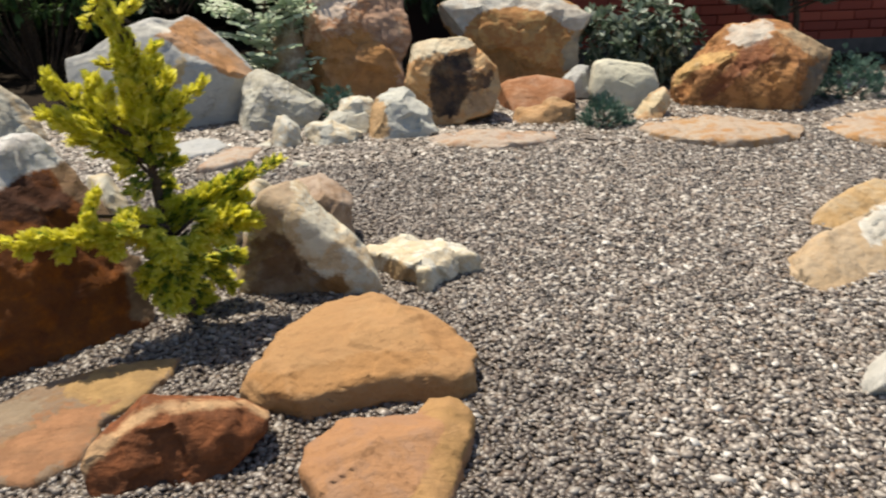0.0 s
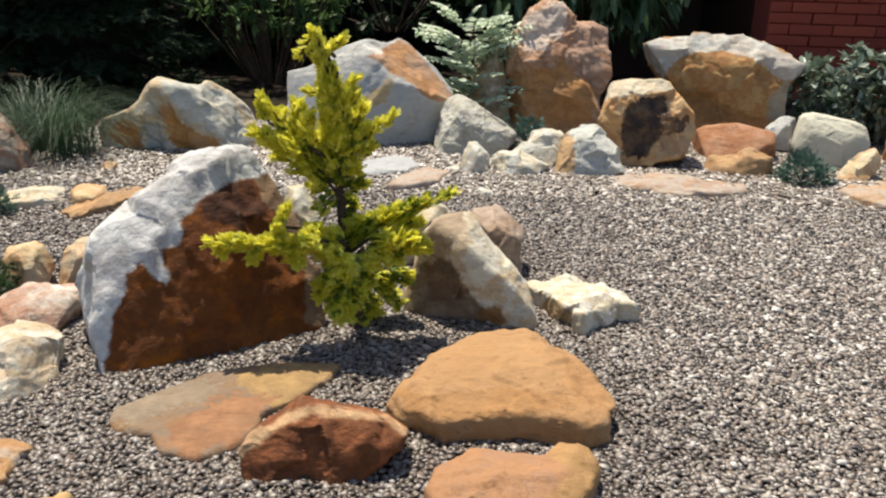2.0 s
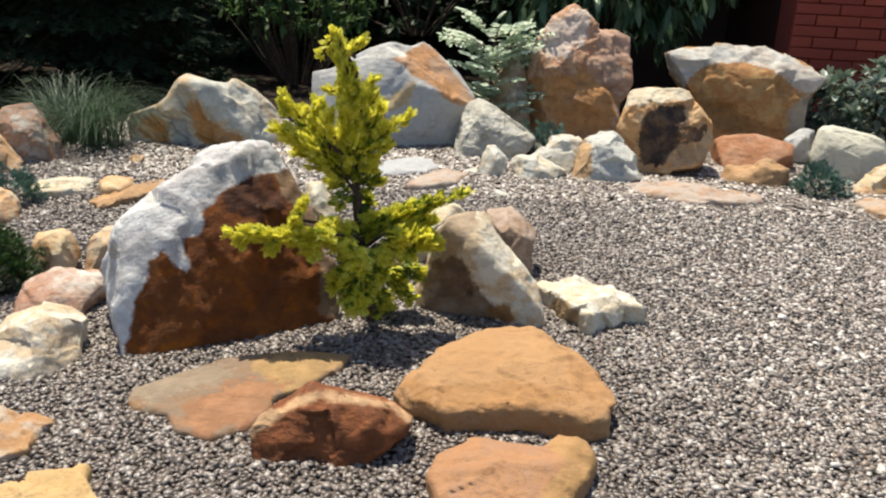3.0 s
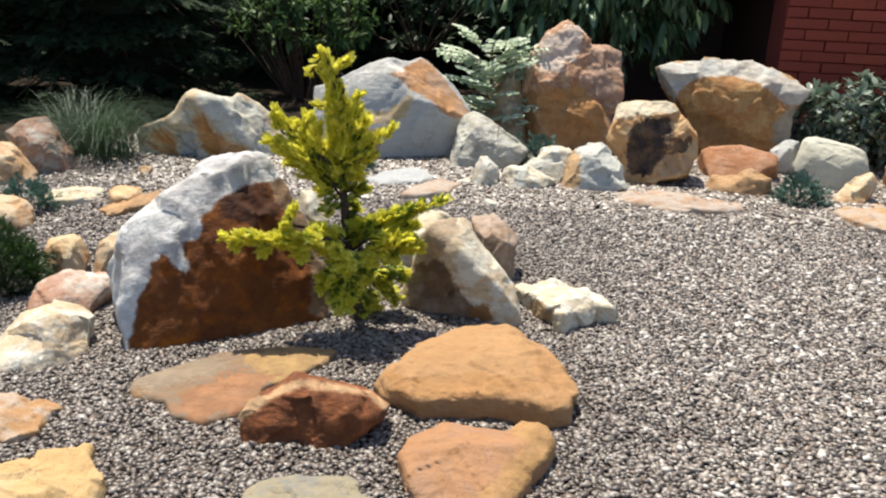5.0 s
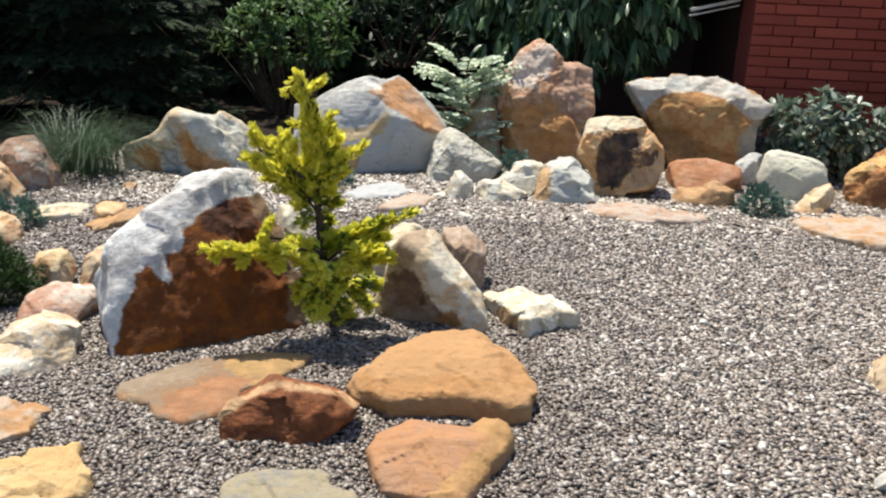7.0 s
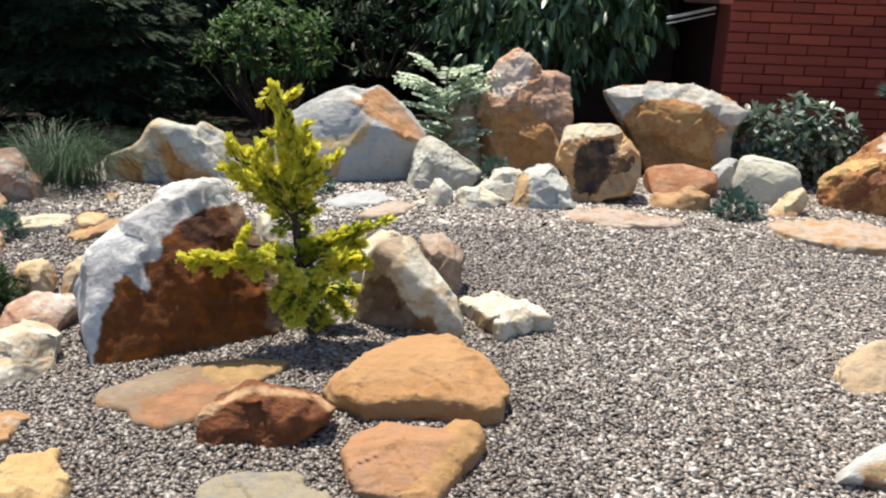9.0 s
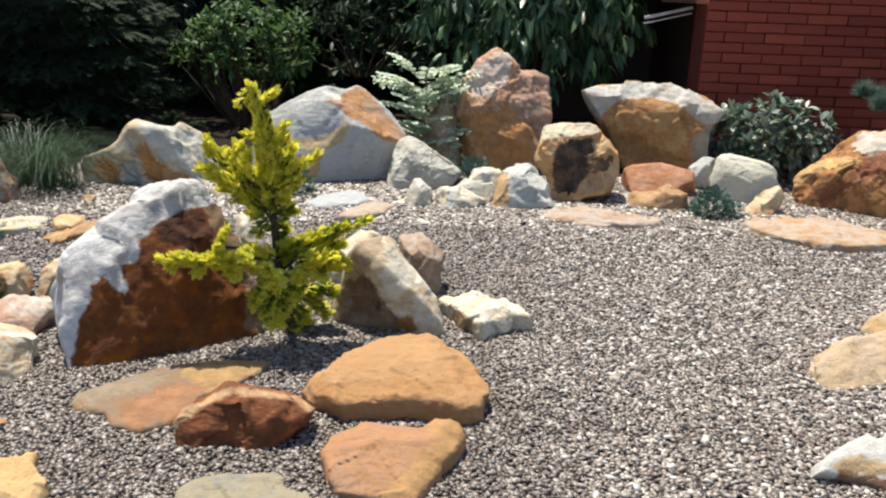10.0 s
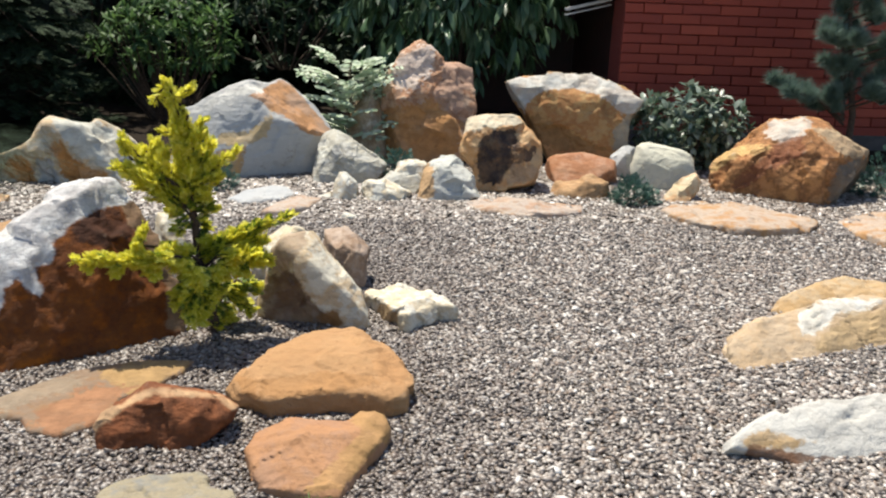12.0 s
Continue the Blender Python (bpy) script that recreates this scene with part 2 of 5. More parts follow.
M_TURF = leaf_mat("green_blades", [(.07, .14, .025), (.12, .22, .04)], .5, .35)

# stains, and light or shade where noted: colour, raggedness, outline on the stone's face
S_FOLD = [
    ((.54, .25, .075), 0.012, [(-0.329, -0.002), (-0.249, 0.038), (-0.214, -0.008), (-0.188, -0.086), (-0.177, -0.158), (-0.222, -0.173), (-0.279, -0.09), (-0.326, -0.046)]),
    ((.54, .25, .075), 0.012, [(-0.111, 0.081), (-0.065, 0.104), (-0.034, 0.016), (0.035, -0.031), (0.128, -0.074), (0.139, -0.111), (0.056, -0.126), (-0.04, -0.114), (-0.087, -0.048), (-0.099, 0.029)]),
    # shadow of the cleft, put in as blue-grey
    (BLUEGREY, 0.015, [(-0.174, 0.012), (-0.115, 0.001), (-0.094, -0.082), (-0.083, -0.175), (-0.168, -0.179), (-0.178, -0.086)]),
    (PALE, 0.02, [(-0.086, 0.201), (0.095, 0.182), (0.22, 0.099), (0.276, -0.132), (0.211, -0.131), (0.136, -0.069), (0.048, -0.024), (-0.018, 0.029), (-0.055, 0.106)]),
]
S_GREYBIG = [
    ((.46, .235, .10), 0.008, [(-0.026, 0.197), (0.059, 0.246), (0.145, 0.294), (0.21, 0.257), (0.406, 0.017), (0.337, -0.012), (0.252, 0.013), (0.168, 0.09), (0.093, 0.118), (0.047, 0.168)]),
    # the top surface in sun, put in as white
    (WHITE, 0.012, [(-0.359, 0.101), (-0.285, 0.139), (-0.137, 0.223), (-0.024, 0.262), (0.058, 0.27), (0.049, 0.217), (-0.026, 0.203), (-0.119, 0.181), (-0.268, 0.113)]),
    (YELLOW, 0.016, [(-0.161, 0.008), (-0.032, 0.011), (0.045, 0.069), (0.087, 0.115), (0.109, 0.084), (0.077, 0.013), (0.004, -0.044), (-0.108, -0.064), (-0.182, -0.049)]),
    (OCHRE, 0.02, [(-0.192, -0.083), (-0.043, -0.057), (-0.072, -0.221), (-0.143, -0.286), (-0.206, -0.257)]),
]
S_TALL = [
    ((.47, .235, .085), 0.02, [(-0.263, -0.049), (-0.136, -0.011), (-0.019, 0.016), (0.022, 0.045), (0.126, -0.047), (0.21, -0.101), (0.194, -0.141), (0.177, -0.268), (0.053, -0.327), (-0.07, -0.296), (-0.315, -0.274), (-0.286, -0.131)]),
    ((.30, .29, .22), 0.008, [(-0.271, 0.227), (-0.236, 0.214), (-0.271, -0.07), (-0.283, -0.221), (-0.326, -0.254), (-0.307, -0.012)]),
    ((.42, .27, .19), 0.02, [(0.082, 0.244), (0.272, 0.255), (0.289, 0.085), (0.201, 0.089), (0.208, -0.087), (0.018, 0.052), (0.079, 0.131)]),
    ((.60, .50, .42), 0.03, [(-0.199, 0.251), (-0.029, 0.339), (0.034, 0.294), (0.023, 0.205), (-0.047, 0.103), (-0.142, 0.058), (-0.207, 0.113)]),
]
S_CRUST = [
    ((.50, .50, .46), 0.014, [(-0.424, 0.158), (-0.353, 0.207), (-0.099, 0.26), (0.08, 0.279), (0.19, 0.232), (0.429, 0.115), (0.373, 0.042), (0.281, 0.029), (0.213, 0.101), (0.082, 0.155), (-0.026, 0.17), (-0.173, 0.144), (-0.256, 0.071), (-0.27, -0.001), (-0.35, 0.079)]),
    ((.26, .15, .06), 0.025, [(-0.255, 0.0), (-0.156, -0.016), (-0.001, -0.082), (0.152, -0.148), (0.218, -0.186), (-0.052, -0.206), (-0.185, -0.15), (-0.258, -0.067)]),
    ((.34, .30, .22), 0.02, [(0.301, 0.037), (0.383, 0.042), (0.359, -0.154), (0.259, -0.183), (0.249, -0.076)]),
]
S_HOLE = [
    # near-black for the shade inside the carved hollow
    (BLACKISH, 0.012, [(-0.073, 0.076), (0.067, 0.1), (0.092, 0.048), (0.056, 0.01), (0.08, -0.073), (0.037, -0.107), (0.032, -0.164), (-0.079, -0.186), (-0.115, -0.057), (-0.101, 0.022)]),
    ((.10, .06, .04), 0.03, [(0.063, 0.042), (0.173, 0.007), (0.175, -0.061), (0.094, -0.079)]),
    (CREAM, 0.012, [(-0.186, 0.158), (0.073, 0.186), (0.097, 0.13), (0.007, 0.109), (-0.092, 0.09), (-0.182, 0.072)]),
    ((.40, .27, .16), 0.02, [(0.08, -0.073), (0.178, -0.055), (0.253, -0.125), (0.042, -0.172)]),
]
S_REDBIG = [
    ((.50, .46, .40), 0.02, [(-0.138, 0.185), (0.023, 0.233), (0.09, 0.183), (0.038, 0.128), (-0.052, 0.08), (-0.139, 0.128)]),
    ((.52, .34, .14), 0.012, [(-0.355, 0.006), (-0.202, 0.07), (-0.089, 0.059), (-0.124, 0.027), (-0.246, -0.005), (-0.295, -0.049), (-0.394, -0.134)]),
    ((.20, .075, .035), 0.018, [(-0.077, 0.073), (0.038, 0.126), (0.07, 0.047), (-0.011, -0.018), (-0.093, -0.065), (-0.138, -0.127), (-0.248, -0.185), (-0.234, -0.115), (-0.134, -0.028)]),
    ((.42, .32, .20), 0.016, [(0.073, 0.182), (0.278, 0.173), (0.396, 0.103), (0.353, 0.058), (0.255, 0.048), (0.161, 0.112)]),
    # right end away from the sun, its dimness put in as dark grey-brown
    ((.15, .13, .10), 0.014, [(0.227, 0.008), (0.386, 0.056), (0.416, -0.15), (0.216, -0.212), (0.206, -0.083)]),
]
S_DARK = [
    ((.052, .018, .008), 0.012, [(-0.006, 0.126), (0.058, 0.154), (0.127, 0.167), (0.139, 0.124), (0.166, 0.072), (0.13, 0.059), (0.088, 0.041), (0.009, 0.077)]),
    ((.24, .16, .095), 0.008, [(0.142, 0.166), (0.197, 0.19), (0.261, 0.074), (0.31, -0.043), (0.279, -0.245), (0.197, -0.216), (0.223, -0.087), (0.189, 0.031), (0.156, 0.112)]),
    ((.62, .63, .615), 0.006, [(-0.36, -0.254), (-0.329, -0.01), (-0.285, 0.076), (-0.219, 0.16), (-0.093, 0.238), (0.017, 0.294), (0.126, 0.304), (0.226, 0.254), (0.223, 0.179), (0.13, 0.167), (0.058, 0.154), (-0.006, 0.123), (-0.035, 0.096), (-0.063, 0.084), (-0.055, 0.052), (-0.066, 0.031), (-0.115, 0.019), (-0.104, -0.031), (-0.113, -0.059), (-0.139, -0.034), (-0.157, 0.003), (-0.195, -0.017), (-0.212, -0.067), (-0.241, -0.106), (-0.27, -0.2), (-0.302, -0.307)]),
]
S_LEAN = [
    # darker brown across the lower left
    ((.17, .10, .06), 0.01, [(-0.168, 0.016), (-0.082, 0.04), (-0.057, 0.008), (-0.019, -0.063), (0.069, -0.147), (-0.043, -0.175), (-0.17, -0.145)]),
    ((.38, .28, .19), 0.012, [(-0.108, 0.144), (-0.024, 0.169), (-0.015, 0.115), (-0.064, 0.044), (-0.111, 0.017), (-0.161, 0.006)]),
    ((.30, .16, .06), 0.008, [(-0.006, -0.113), (0.067, -0.093), (0.08, -0.142), (0.029, -0.156)]),
]
S_SLAB = [
    ((.27, .21, .145), 0.03, [(-0.226, -0.062), (-0.223, 0.037), (-0.125, 0.075), (-0.023, 0.069), (-0.049, -0.01), (-0.136, -0.068), (-0.139, -0.152)]),
    ((.34, .215, .09), 0.025, [(-0.009, 0.108), (0.237, 0.25), (0.172, 0.015), (0.115, -0.053), (0.06, 0.007)]),
    ((.30, .15, .075), 0.03, [(-0.079, -0.197), (-0.073, -0.084), (0.024, 0.028), (0.108, 0.008), (0.073, -0.16), (-0.005, -0.228)]),
]
S_REDROCK = [
    # the sunlit top edge, put in as a paler rim
    ((.54, .35, .19), 0.005, [(-0.171, -0.006), (-0.142, 0.029), (-0.096, 0.035), (-0.066, 0.061), (-0.025, 0.07), (0.12, 0.049), (0.161, 0.014), (0.149, 0.004), (0.109, 0.035), (-0.025, 0.055), (-0.061, 0.043), (-0.106, 0.013), (-0.136, -0.011), (-0.158, -0.036)]),
]
S_HEART = [
    ((.40, .235, .095), 0.01, [(0.059, 0.121), (0.09, 0.176), (0.17, 0.134), (0.156, 0.005), (0.097, -0.108), (0.055, -0.199), (-0.01, -0.207), (0.008, -0.148), (0.055, -0.063), (0.094, 0.03)]),
]
S_TANROCK = [
    ((.37, .20, .085), 0.014, [(0.135, 0.015), (0.2, -0.057), (0.23, -0.139), (0.205, -0.23), (0.147, -0.215), (0.135, -0.114)]),
    ((.36, .19, .075), 0.016, [(-0.222, -0.179), (-0.153, -0.205), (0.005, -0.153), (0.117, -0.174), (0.157, -0.225), (-0.02, -0.296), (-0.168, -0.302)]),
]
S_RR = [
    (WHITE, 0.012, [(-0.115, 0.067), (-0.002, 0.106), (0.103, 0.102), (0.254, 0.072), (0.179, 0.04), (0.04, 0.049), (-0.024, 0.008), (-0.151, -0.01)]),
    ((.42, .30, .16), 0.02, [(0.034, 0.04), (0.285, 0.046), (0.441, 0.014), (0.346, -0.098), (0.156, -0.079), (-0.103, -0.087), (-0.119, -0.046)]),
]
S_RB = [
    ((.46, .31, .15), 0.01, [(-0.328, 0.033), (-0.29, 0.061), (-0.246, 0.07), (-0.121, 0.028), (-0.191, 0.008), (-0.287, 0.028)]),
    # brown underside, darkened further for the shadow on it
    ((.15, .075, .04), 0.008, [(-0.344, -0.005), (-0.311, 0.033), (-0.263, 0.031), (-0.189, 0.013), (-0.084, -0.02), (0.033, -0.059), (0.244, -0.117), (0.168, -0.185), (-0.023, -0.16), (-0.228, -0.07)]),
]

M_TALL = rock_mat("stone_tall", (.52, .375, .26), (.47, .29, .18), RUST, .3, stains=S_TALL)
M_OCHRE = rock_mat("stone_ochre", OCHRE, PALE, BROWN, .3)
M_CRUST = rock_mat("stone_crust", (.46, .29, .115), (.37, .225, .10), RUST, .3, stains=S_CRUST)
M_HOLE = rock_mat("stone_hollow", (.56, .37, .19), TAN, ORANGE, .3, stains=S_HOLE)
M_RUSTY = rock_mat("stone_rusty", (.42, .22, .11), PINKISH, RUST, .4)
M_ORANGE = rock_mat("stone_orange", (.45, .24, .10), TAN, BROWN, .5)
M_GREY = rock_mat("stone_grey", GREY, BLUEGREY)
M_CREAM = rock_mat("stone_cream", CREAM, PALE, YELLOW, .3)
M_PALECREAM = rock_mat("stone_palecream", (.54, .52, .43), (.50, .48, .37), None, grit=.6)
M_CREAMY = rock_mat("stone_creamy", WHITE, CREAM, OCHRE, .5, 1.3)
M_YELLOW = rock_mat("stone_yellow", YELLOW, CREAM, ORANGE, .4)
M_ORSLAB = rock_mat("stone_orange_slab", (.39, .235, .11), (.35, .185, .08), GREY, .4)
M_REDBIG = rock_mat("stone_redbig", (.46, .23, .085), (.37, .17, .07), DARKBROWN, .3, stains=S_REDBIG)
M_PINK = rock_mat("stone_pink", (.35, .21, .14), (.38, .26, .16), GREY, .4)
M_PALEGREY = rock_mat("stone_palegrey", PALE, GREY, (.40, .36, .26), .3, 1.4)
M_WHITE = rock_mat("stone_white", WHITE, PALE, YELLOW, .25, 1.5)
M_PALOR = rock_mat("stone_palor", PALE, BLUEGREY, None, patches=[(-.14, -.02, 0, .08, .12, .3, (.46, .29, .14), .16)])
M_GREYBIG = rock_mat("stone_greybig", BLUEGREY, GREY, None, stains=S_GREYBIG, grit=.5)
M_FOLD = rock_mat("stone_fold", (.62, .57, .46), (.56, .48, .34), OCHRE, .3, stains=S_FOLD)
M_BROWNGREY = rock_mat("stone_browngrey", (.30, .22, .16), GREY, RUST, .3)
M_BROWNTOP = rock_mat("stone_browntop", (.46, .38, .31), (.34, .24, .17), BROWN, .3)
M_TAN = rock_mat("stone_tan", TAN, CREAM, ORANGE, .3)
M_REDWHITE = rock_mat("stone_redwhite", WHITE, PINKISH, RUST, .4, 1.4)
M_YSLAB = rock_mat("stone_yellow_slab", (.50, .39, .235), (.46, .33, .17), OCHRE, .5)
M_SLAB = rock_mat("stone_slab", (.25, .152, .078), (.22, .12, .058), (.20, .165, .13), .4, 1.3, stains=S_SLAB)
M_REDROCK = rock_mat("stone_redrock", (.20, .064, .023), (.26, .095, .036), DARKBROWN, .3, 1.3, stains=S_REDROCK)
M_TANROCK = rock_mat("stone_tanrock", (.40, .24, .115), (.35, .195, .085), (.36, .20, .09), .3, stains=S_TANROCK)
M_HEART = rock_mat("stone_heart", (.335, .175, .092), (.315, .19, .118), (.38, .19, .08), .3, stains=S_HEART)
M_GREYSLAB = rock_mat("stone_greyslab", (.175, .17, .155), (.225, .22, .195), (.34, .27, .14), .5, 1.6)
M_DARK = rock_mat("stone_dark", (.34, .105, .010), (.11, .028, .004), DARKBROWN, .5, 1.7, stains=S_DARK)
M_LEAN = rock_mat("stone_lean", (.60, .57, .48), CREAM, OCHRE, .3, stains=S_LEAN)
M_WHITEOR = rock_mat("stone_whiteor", WHITE, CREAM, YELLOW, .3, 1.4, patches=[(-.07, -.08, -.07, .06, .08, .045, (.45, .30, .15), .06)])
M_RR = rock_mat("stone_rr", (.47, .365, .25), (.43, .32, .205), TAN, .3, stains=S_RR)
M_RB = rock_mat("stone_rb", (.52, .51, .47), (.47, .45, .40), GREY, .3, 1.3, stains=S_RB)
M_UPPER = rock_mat("stone_upper", (.47, .365, .235), (.44, .32, .19), OCHRE, .4)
M_GREYLIGHT = rock_mat("stone_greylight", (.36, .375, .385), (.40, .40, .385))


# ---- building helpers ----
def part(name, mesh, material, parent=None, label=""):
    ob = new(name, mesh)
    for mat in material if isinstance(material, (list, tuple)) else [material]:
        mesh.materials.append(mat)
    if parent:
        ob.parent = parent
    if label:
        ob["label"] = label
    return ob


def mesh_from(name, verts, faces, smooth=True):
    """A mesh from arrays; faces all have the same number of corners."""
    me = bpy.data.meshes.new(name)
    verts, faces = np.asarray(verts, np.float32), np.asarray(faces, np.int32)
    me.vertices.add(len(verts))
    me.vertices.foreach_set("co", verts.ravel())
    k = faces.shape[1]
    me.loops.add(faces.size)
    me.loops.foreach_set("vertex_index", faces.ravel())
    me.polygons.add(len(faces))
    me.polygons.foreach_set("loop_start", np.arange(0, faces.size, k, dtype=np.int32))
    me.polygons.foreach_set("use_smooth", np.full(len(faces), smooth))
    me.update(calc_edges=True)
    me.validate()
    return me


def scatter(template, turns, places):
    """Copies of a template (verts, faces), each by a 3x3 turn and a place, as arrays."""
    tv, tf = np.asarray(template[0], float), np.asarray(template[1])
    v = np.einsum("nij,vj->nvi", turns, tv) + places[:, None, :]
    f = tf[None] + (np.arange(len(places)) * len(tv))[:, None, None]
    return v.reshape(-1, 3), f.reshape(-1, tf.shape[1])


def frames(direction, rng, up=(0, 0, 1), spin=0.0):
    """Turns whose local y runs along each direction and whose local z is near up."""
    d = direction / np.linalg.norm(direction, axis=1, keepdims=True)
    upv = np.broadcast_to(np.asarray(up, float), d.shape) + rng.normal(0, .25 + spin, d.shape)
    x = np.cross(d, upv)
    x /= np.linalg.norm(x, axis=1, keepdims=True) + 1e-9
    z = np.cross(x, d)
    return np.stack([x, d, z], axis=2)


def ico(res, cache={}):
    if res not in cache:
        bm = bmesh.new()
        bmesh.ops.create_icosphere(bm, subdivisions=res, radius=1.0)
        bm.verts.ensure_lookup_table()
        v = np.array([x.co[:] for x in bm.verts])
        f = np.array([[c.index for c in x.verts] for x in bm.faces])
        bm.free()
        cache[res] = v, f
    return cache[res]


def polygon_distance(px, py, poly):
    """Signed distance of points from a closed outline, negative inside."""
    best = np.full(px.shape, 1e9)
    inside = np.zeros(px.shape, bool)
    n = len(poly)
    for i in range(n):
        ax, ay = poly[i]
        bx, by = poly[(i + 1) % n]
        ex, ey = bx - ax, by - ay
        t = np.clip(((px - ax) * ex + (py - ay) * ey) / (ex * ex + ey * ey + 1e-12), 0, 1)
        best = np.minimum(best, (px - ax - t * ex) ** 2 + (py - ay - t * ey) ** 2)
        cross = (ay > py) != (by > py)
        with np.errstate(divide="ignore", invalid="ignore"):
            xi = ax + (py - ay) * ex / np.where(ey == 0, 1e-12, ey)
        inside ^= cross & (px < xi)
    d = np.sqrt(best)
    return np.where(inside, -d, d)


def smooth_max(a, b, k):
    h = np.maximum(k - np.abs(a - b), 0) / k
    return np.maximum(a, b) + h * h * k * .25


def rock(name, label, at, lean, yaw, outline, depth, material, seed=0, res=5, rough=.01, chips=12, taper=.10, k=.014, tilt=0.0, facets=0, cut=.62, dome=None, ledges=None, planes=(), grow=0.0, stains=(), slant=(0, 0), carve=()):
    """A stone: its face has the outline, it is depth thick behind the face, with a rounded rim,
    broken-off corners and a rough skin. lean 90 lays the face flat, 0 stands it upright."""
    rng = np.random.default_rng(seed + 100)
    poly = np.array(outline, float)
    if lean < 80:
        low = poly[:, 1] < poly[:, 1].min() + .22 * np.ptp(poly[:, 1])
        poly[low, 1] -= .05
    size = np.ptp(poly, axis=0)
    k = min(k, .22 * size.min(), .35 * depth)
    rough = min(rough, .05 * size.min())
    dome = dome if dome is not None else (.55 if lean < 80 else .12)
    rim = .45 * size.min()
    dirs, faces = ico(res)
    area = 0.0
    centre = np.zeros(2)
    for i in range(len(poly)):
        a, b = poly[i], poly[(i + 1) % len(poly)]
        c = a[0] * b[1] - b[0] * a[1]
        area += c
        centre += (a + b) * c
    centre = np.array([*(centre / (3 * area)), -depth / 2])
    ext = np.array([size[0] / 2, size[1] / 2, depth / 2])
    corner = np.concatenate([np.c_[poly, np.zeros(len(poly))], np.c_[poly, np.full(len(poly), -depth)]])
    cuts = []
    for _ in range(chips):
        n = rng.normal(size=3) * (1, 1, .8)
        n /= np.linalg.norm(n)
        cuts.append((n, (corner @ n - centre @ n).max() * rng.uniform(.88, .985) + centre @ n))
    ripple = rng.uniform(0, 50, 3)
    if ledges is None:
        ledges = []
        for _ in range(3):
            turn = rng.uniform(-.5, .5) + (math.pi / 2 if rng.uniform() < .7 else 0)
            ledges.append((math.cos(turn), math.sin(turn), rng.uniform(-.3, .3) * size.min(), rng.choice((-1, 1)) * rng.uniform(.3, 1.0) * rough))

    def field(p):
        w = np.clip(-p[:, 2] / depth, 0, 1)
        s = 1 + taper * w
        q = (p[:, :2] - centre[:2]) / s[:, None] + centre[:2]
        f = polygon_distance(q[:, 0], q[:, 1], poly)
        r = np.hypot((p[:, 0] - centre[0]) / size[0], (p[:, 1] - centre[1]) / size[1])
        high = np.clip(.55 + 1.1 * (p[:, 1] - centre[1]) / size[1], .12, 1) if lean < 80 else 1.0
        bulge = .05 * depth * np.clip(r * 1.6, 0, 1) ** 2 + dome * depth * high * (1 - np.clip(-f / rim, 0, 1)) ** 2
        if planes:
            bulge = bulge + np.max([a + (p[:, 0] - x) * gx + (p[:, 1] - y) * gy for x, y, a, gx, gy in planes], axis=0)
        for ux, uy, off, drop in ledges:
            across, along = p[:, 0] * ux + p[:, 1] * uy - off, p[:, 1] * ux - p[:, 0] * uy
            wave = .018 * np.sin(along * 23 + off * 90) + .009 * np.sin(along * 61 + off * 40)
            bulge = bulge + np.abs(drop) * np.clip((across + wave) * np.sign(drop) / .008 + .5, 0, 1)
        for shape, drop in carve:
            wave = .006 * np.sin(p[:, 0] * 47 + p[:, 1] * 31) + .003 * np.sin(p[:, 0] * 119 - p[:, 1] * 90)
            bulge = bulge + drop * np.clip(.5 - (polygon_distance(p[:, 0], p[:, 1], shape) + wave) / .016, 0, 1)
        f = smooth_max(f, p[:, 2] + bulge + tilt * p[:, 1], k)
        f = smooth_max(f, -p[:, 2] - depth, k)
        for n, o in cuts:
            f = smooth_max(f, p @ n - o, k * .35)
        return f

    lo, hi = np.zeros(len(dirs)), np.full(len(dirs), 2.6)
    rays = dirs * ext
    for _ in range(17):
        s = (lo + hi) / 2
        outside = field(centre + rays * s[:, None]) > 0
        hi, lo = np.where(outside, s, hi), np.where(outside, lo, s)
    me = mesh_from(name, centre + rays * lo[:, None], faces)
    normal = np.empty(len(dirs) * 3, np.float32)
    me.vertices.foreach_get("normal", normal)
    normal = normal.reshape(-1, 3)
    co = centre + rays * lo[:, None]
    # broken faces: each patch of skin is pulled towards the plane of its middle
    count = facets or int(16 + 120 * size.prod())
    pick = rng.choice(len(co), count, False)
    stretch = np.array([1.0, 1.0, 1.0]) + rng.uniform(0, .8, 3)
    near = np.empty(len(co), int)
    warp = np.array([[noise.noise(Vector(p) * 9 + Vector(ripple)), noise.noise(Vector(p) * 9 - Vector(ripple)), noise.noise(Vector(p) * 9 + Vector((7, 3, 1)))] for p in co]) * .02
    for i in range(0, len(co), 2048):
        d = ((((co + warp)[i:i + 2048, None, :] - co[None, pick, :]) * stretch) ** 2).sum(2)
        near[i:i + 2048] = d.argmin(1)
    sp, sn = co[pick][near], normal[pick][near]
    pull = np.clip(((sp - co) * sn).sum(1), -2.0 * rough - .004, 2.0 * rough + .004)
    pull -= pull.mean()
    jut = rng.normal(0, .35 * rough, count)[near]
    co = co + sn * (pull * cut + jut)[:, None]
    big = 1.6 / max(size.min(), .12)
    out = np.empty(len(co))
    for i, p in enumerate(co):
        v = Vector(p) + Vector(ripple)
        a = noise.noise(v * big) * .9 + noise.noise(v * big * 2.6) * .55
        c = -abs(noise.noise(v * big * 1.7 + Vector((9, 4, 2)))) * 1.0 + .25
        d = noise.noise(v * 38) * .28 + noise.noise(v * 85) * .14
        out[i] = a * .35 + c * .6 + d
    co = co + normal * (out * rough)[:, None]
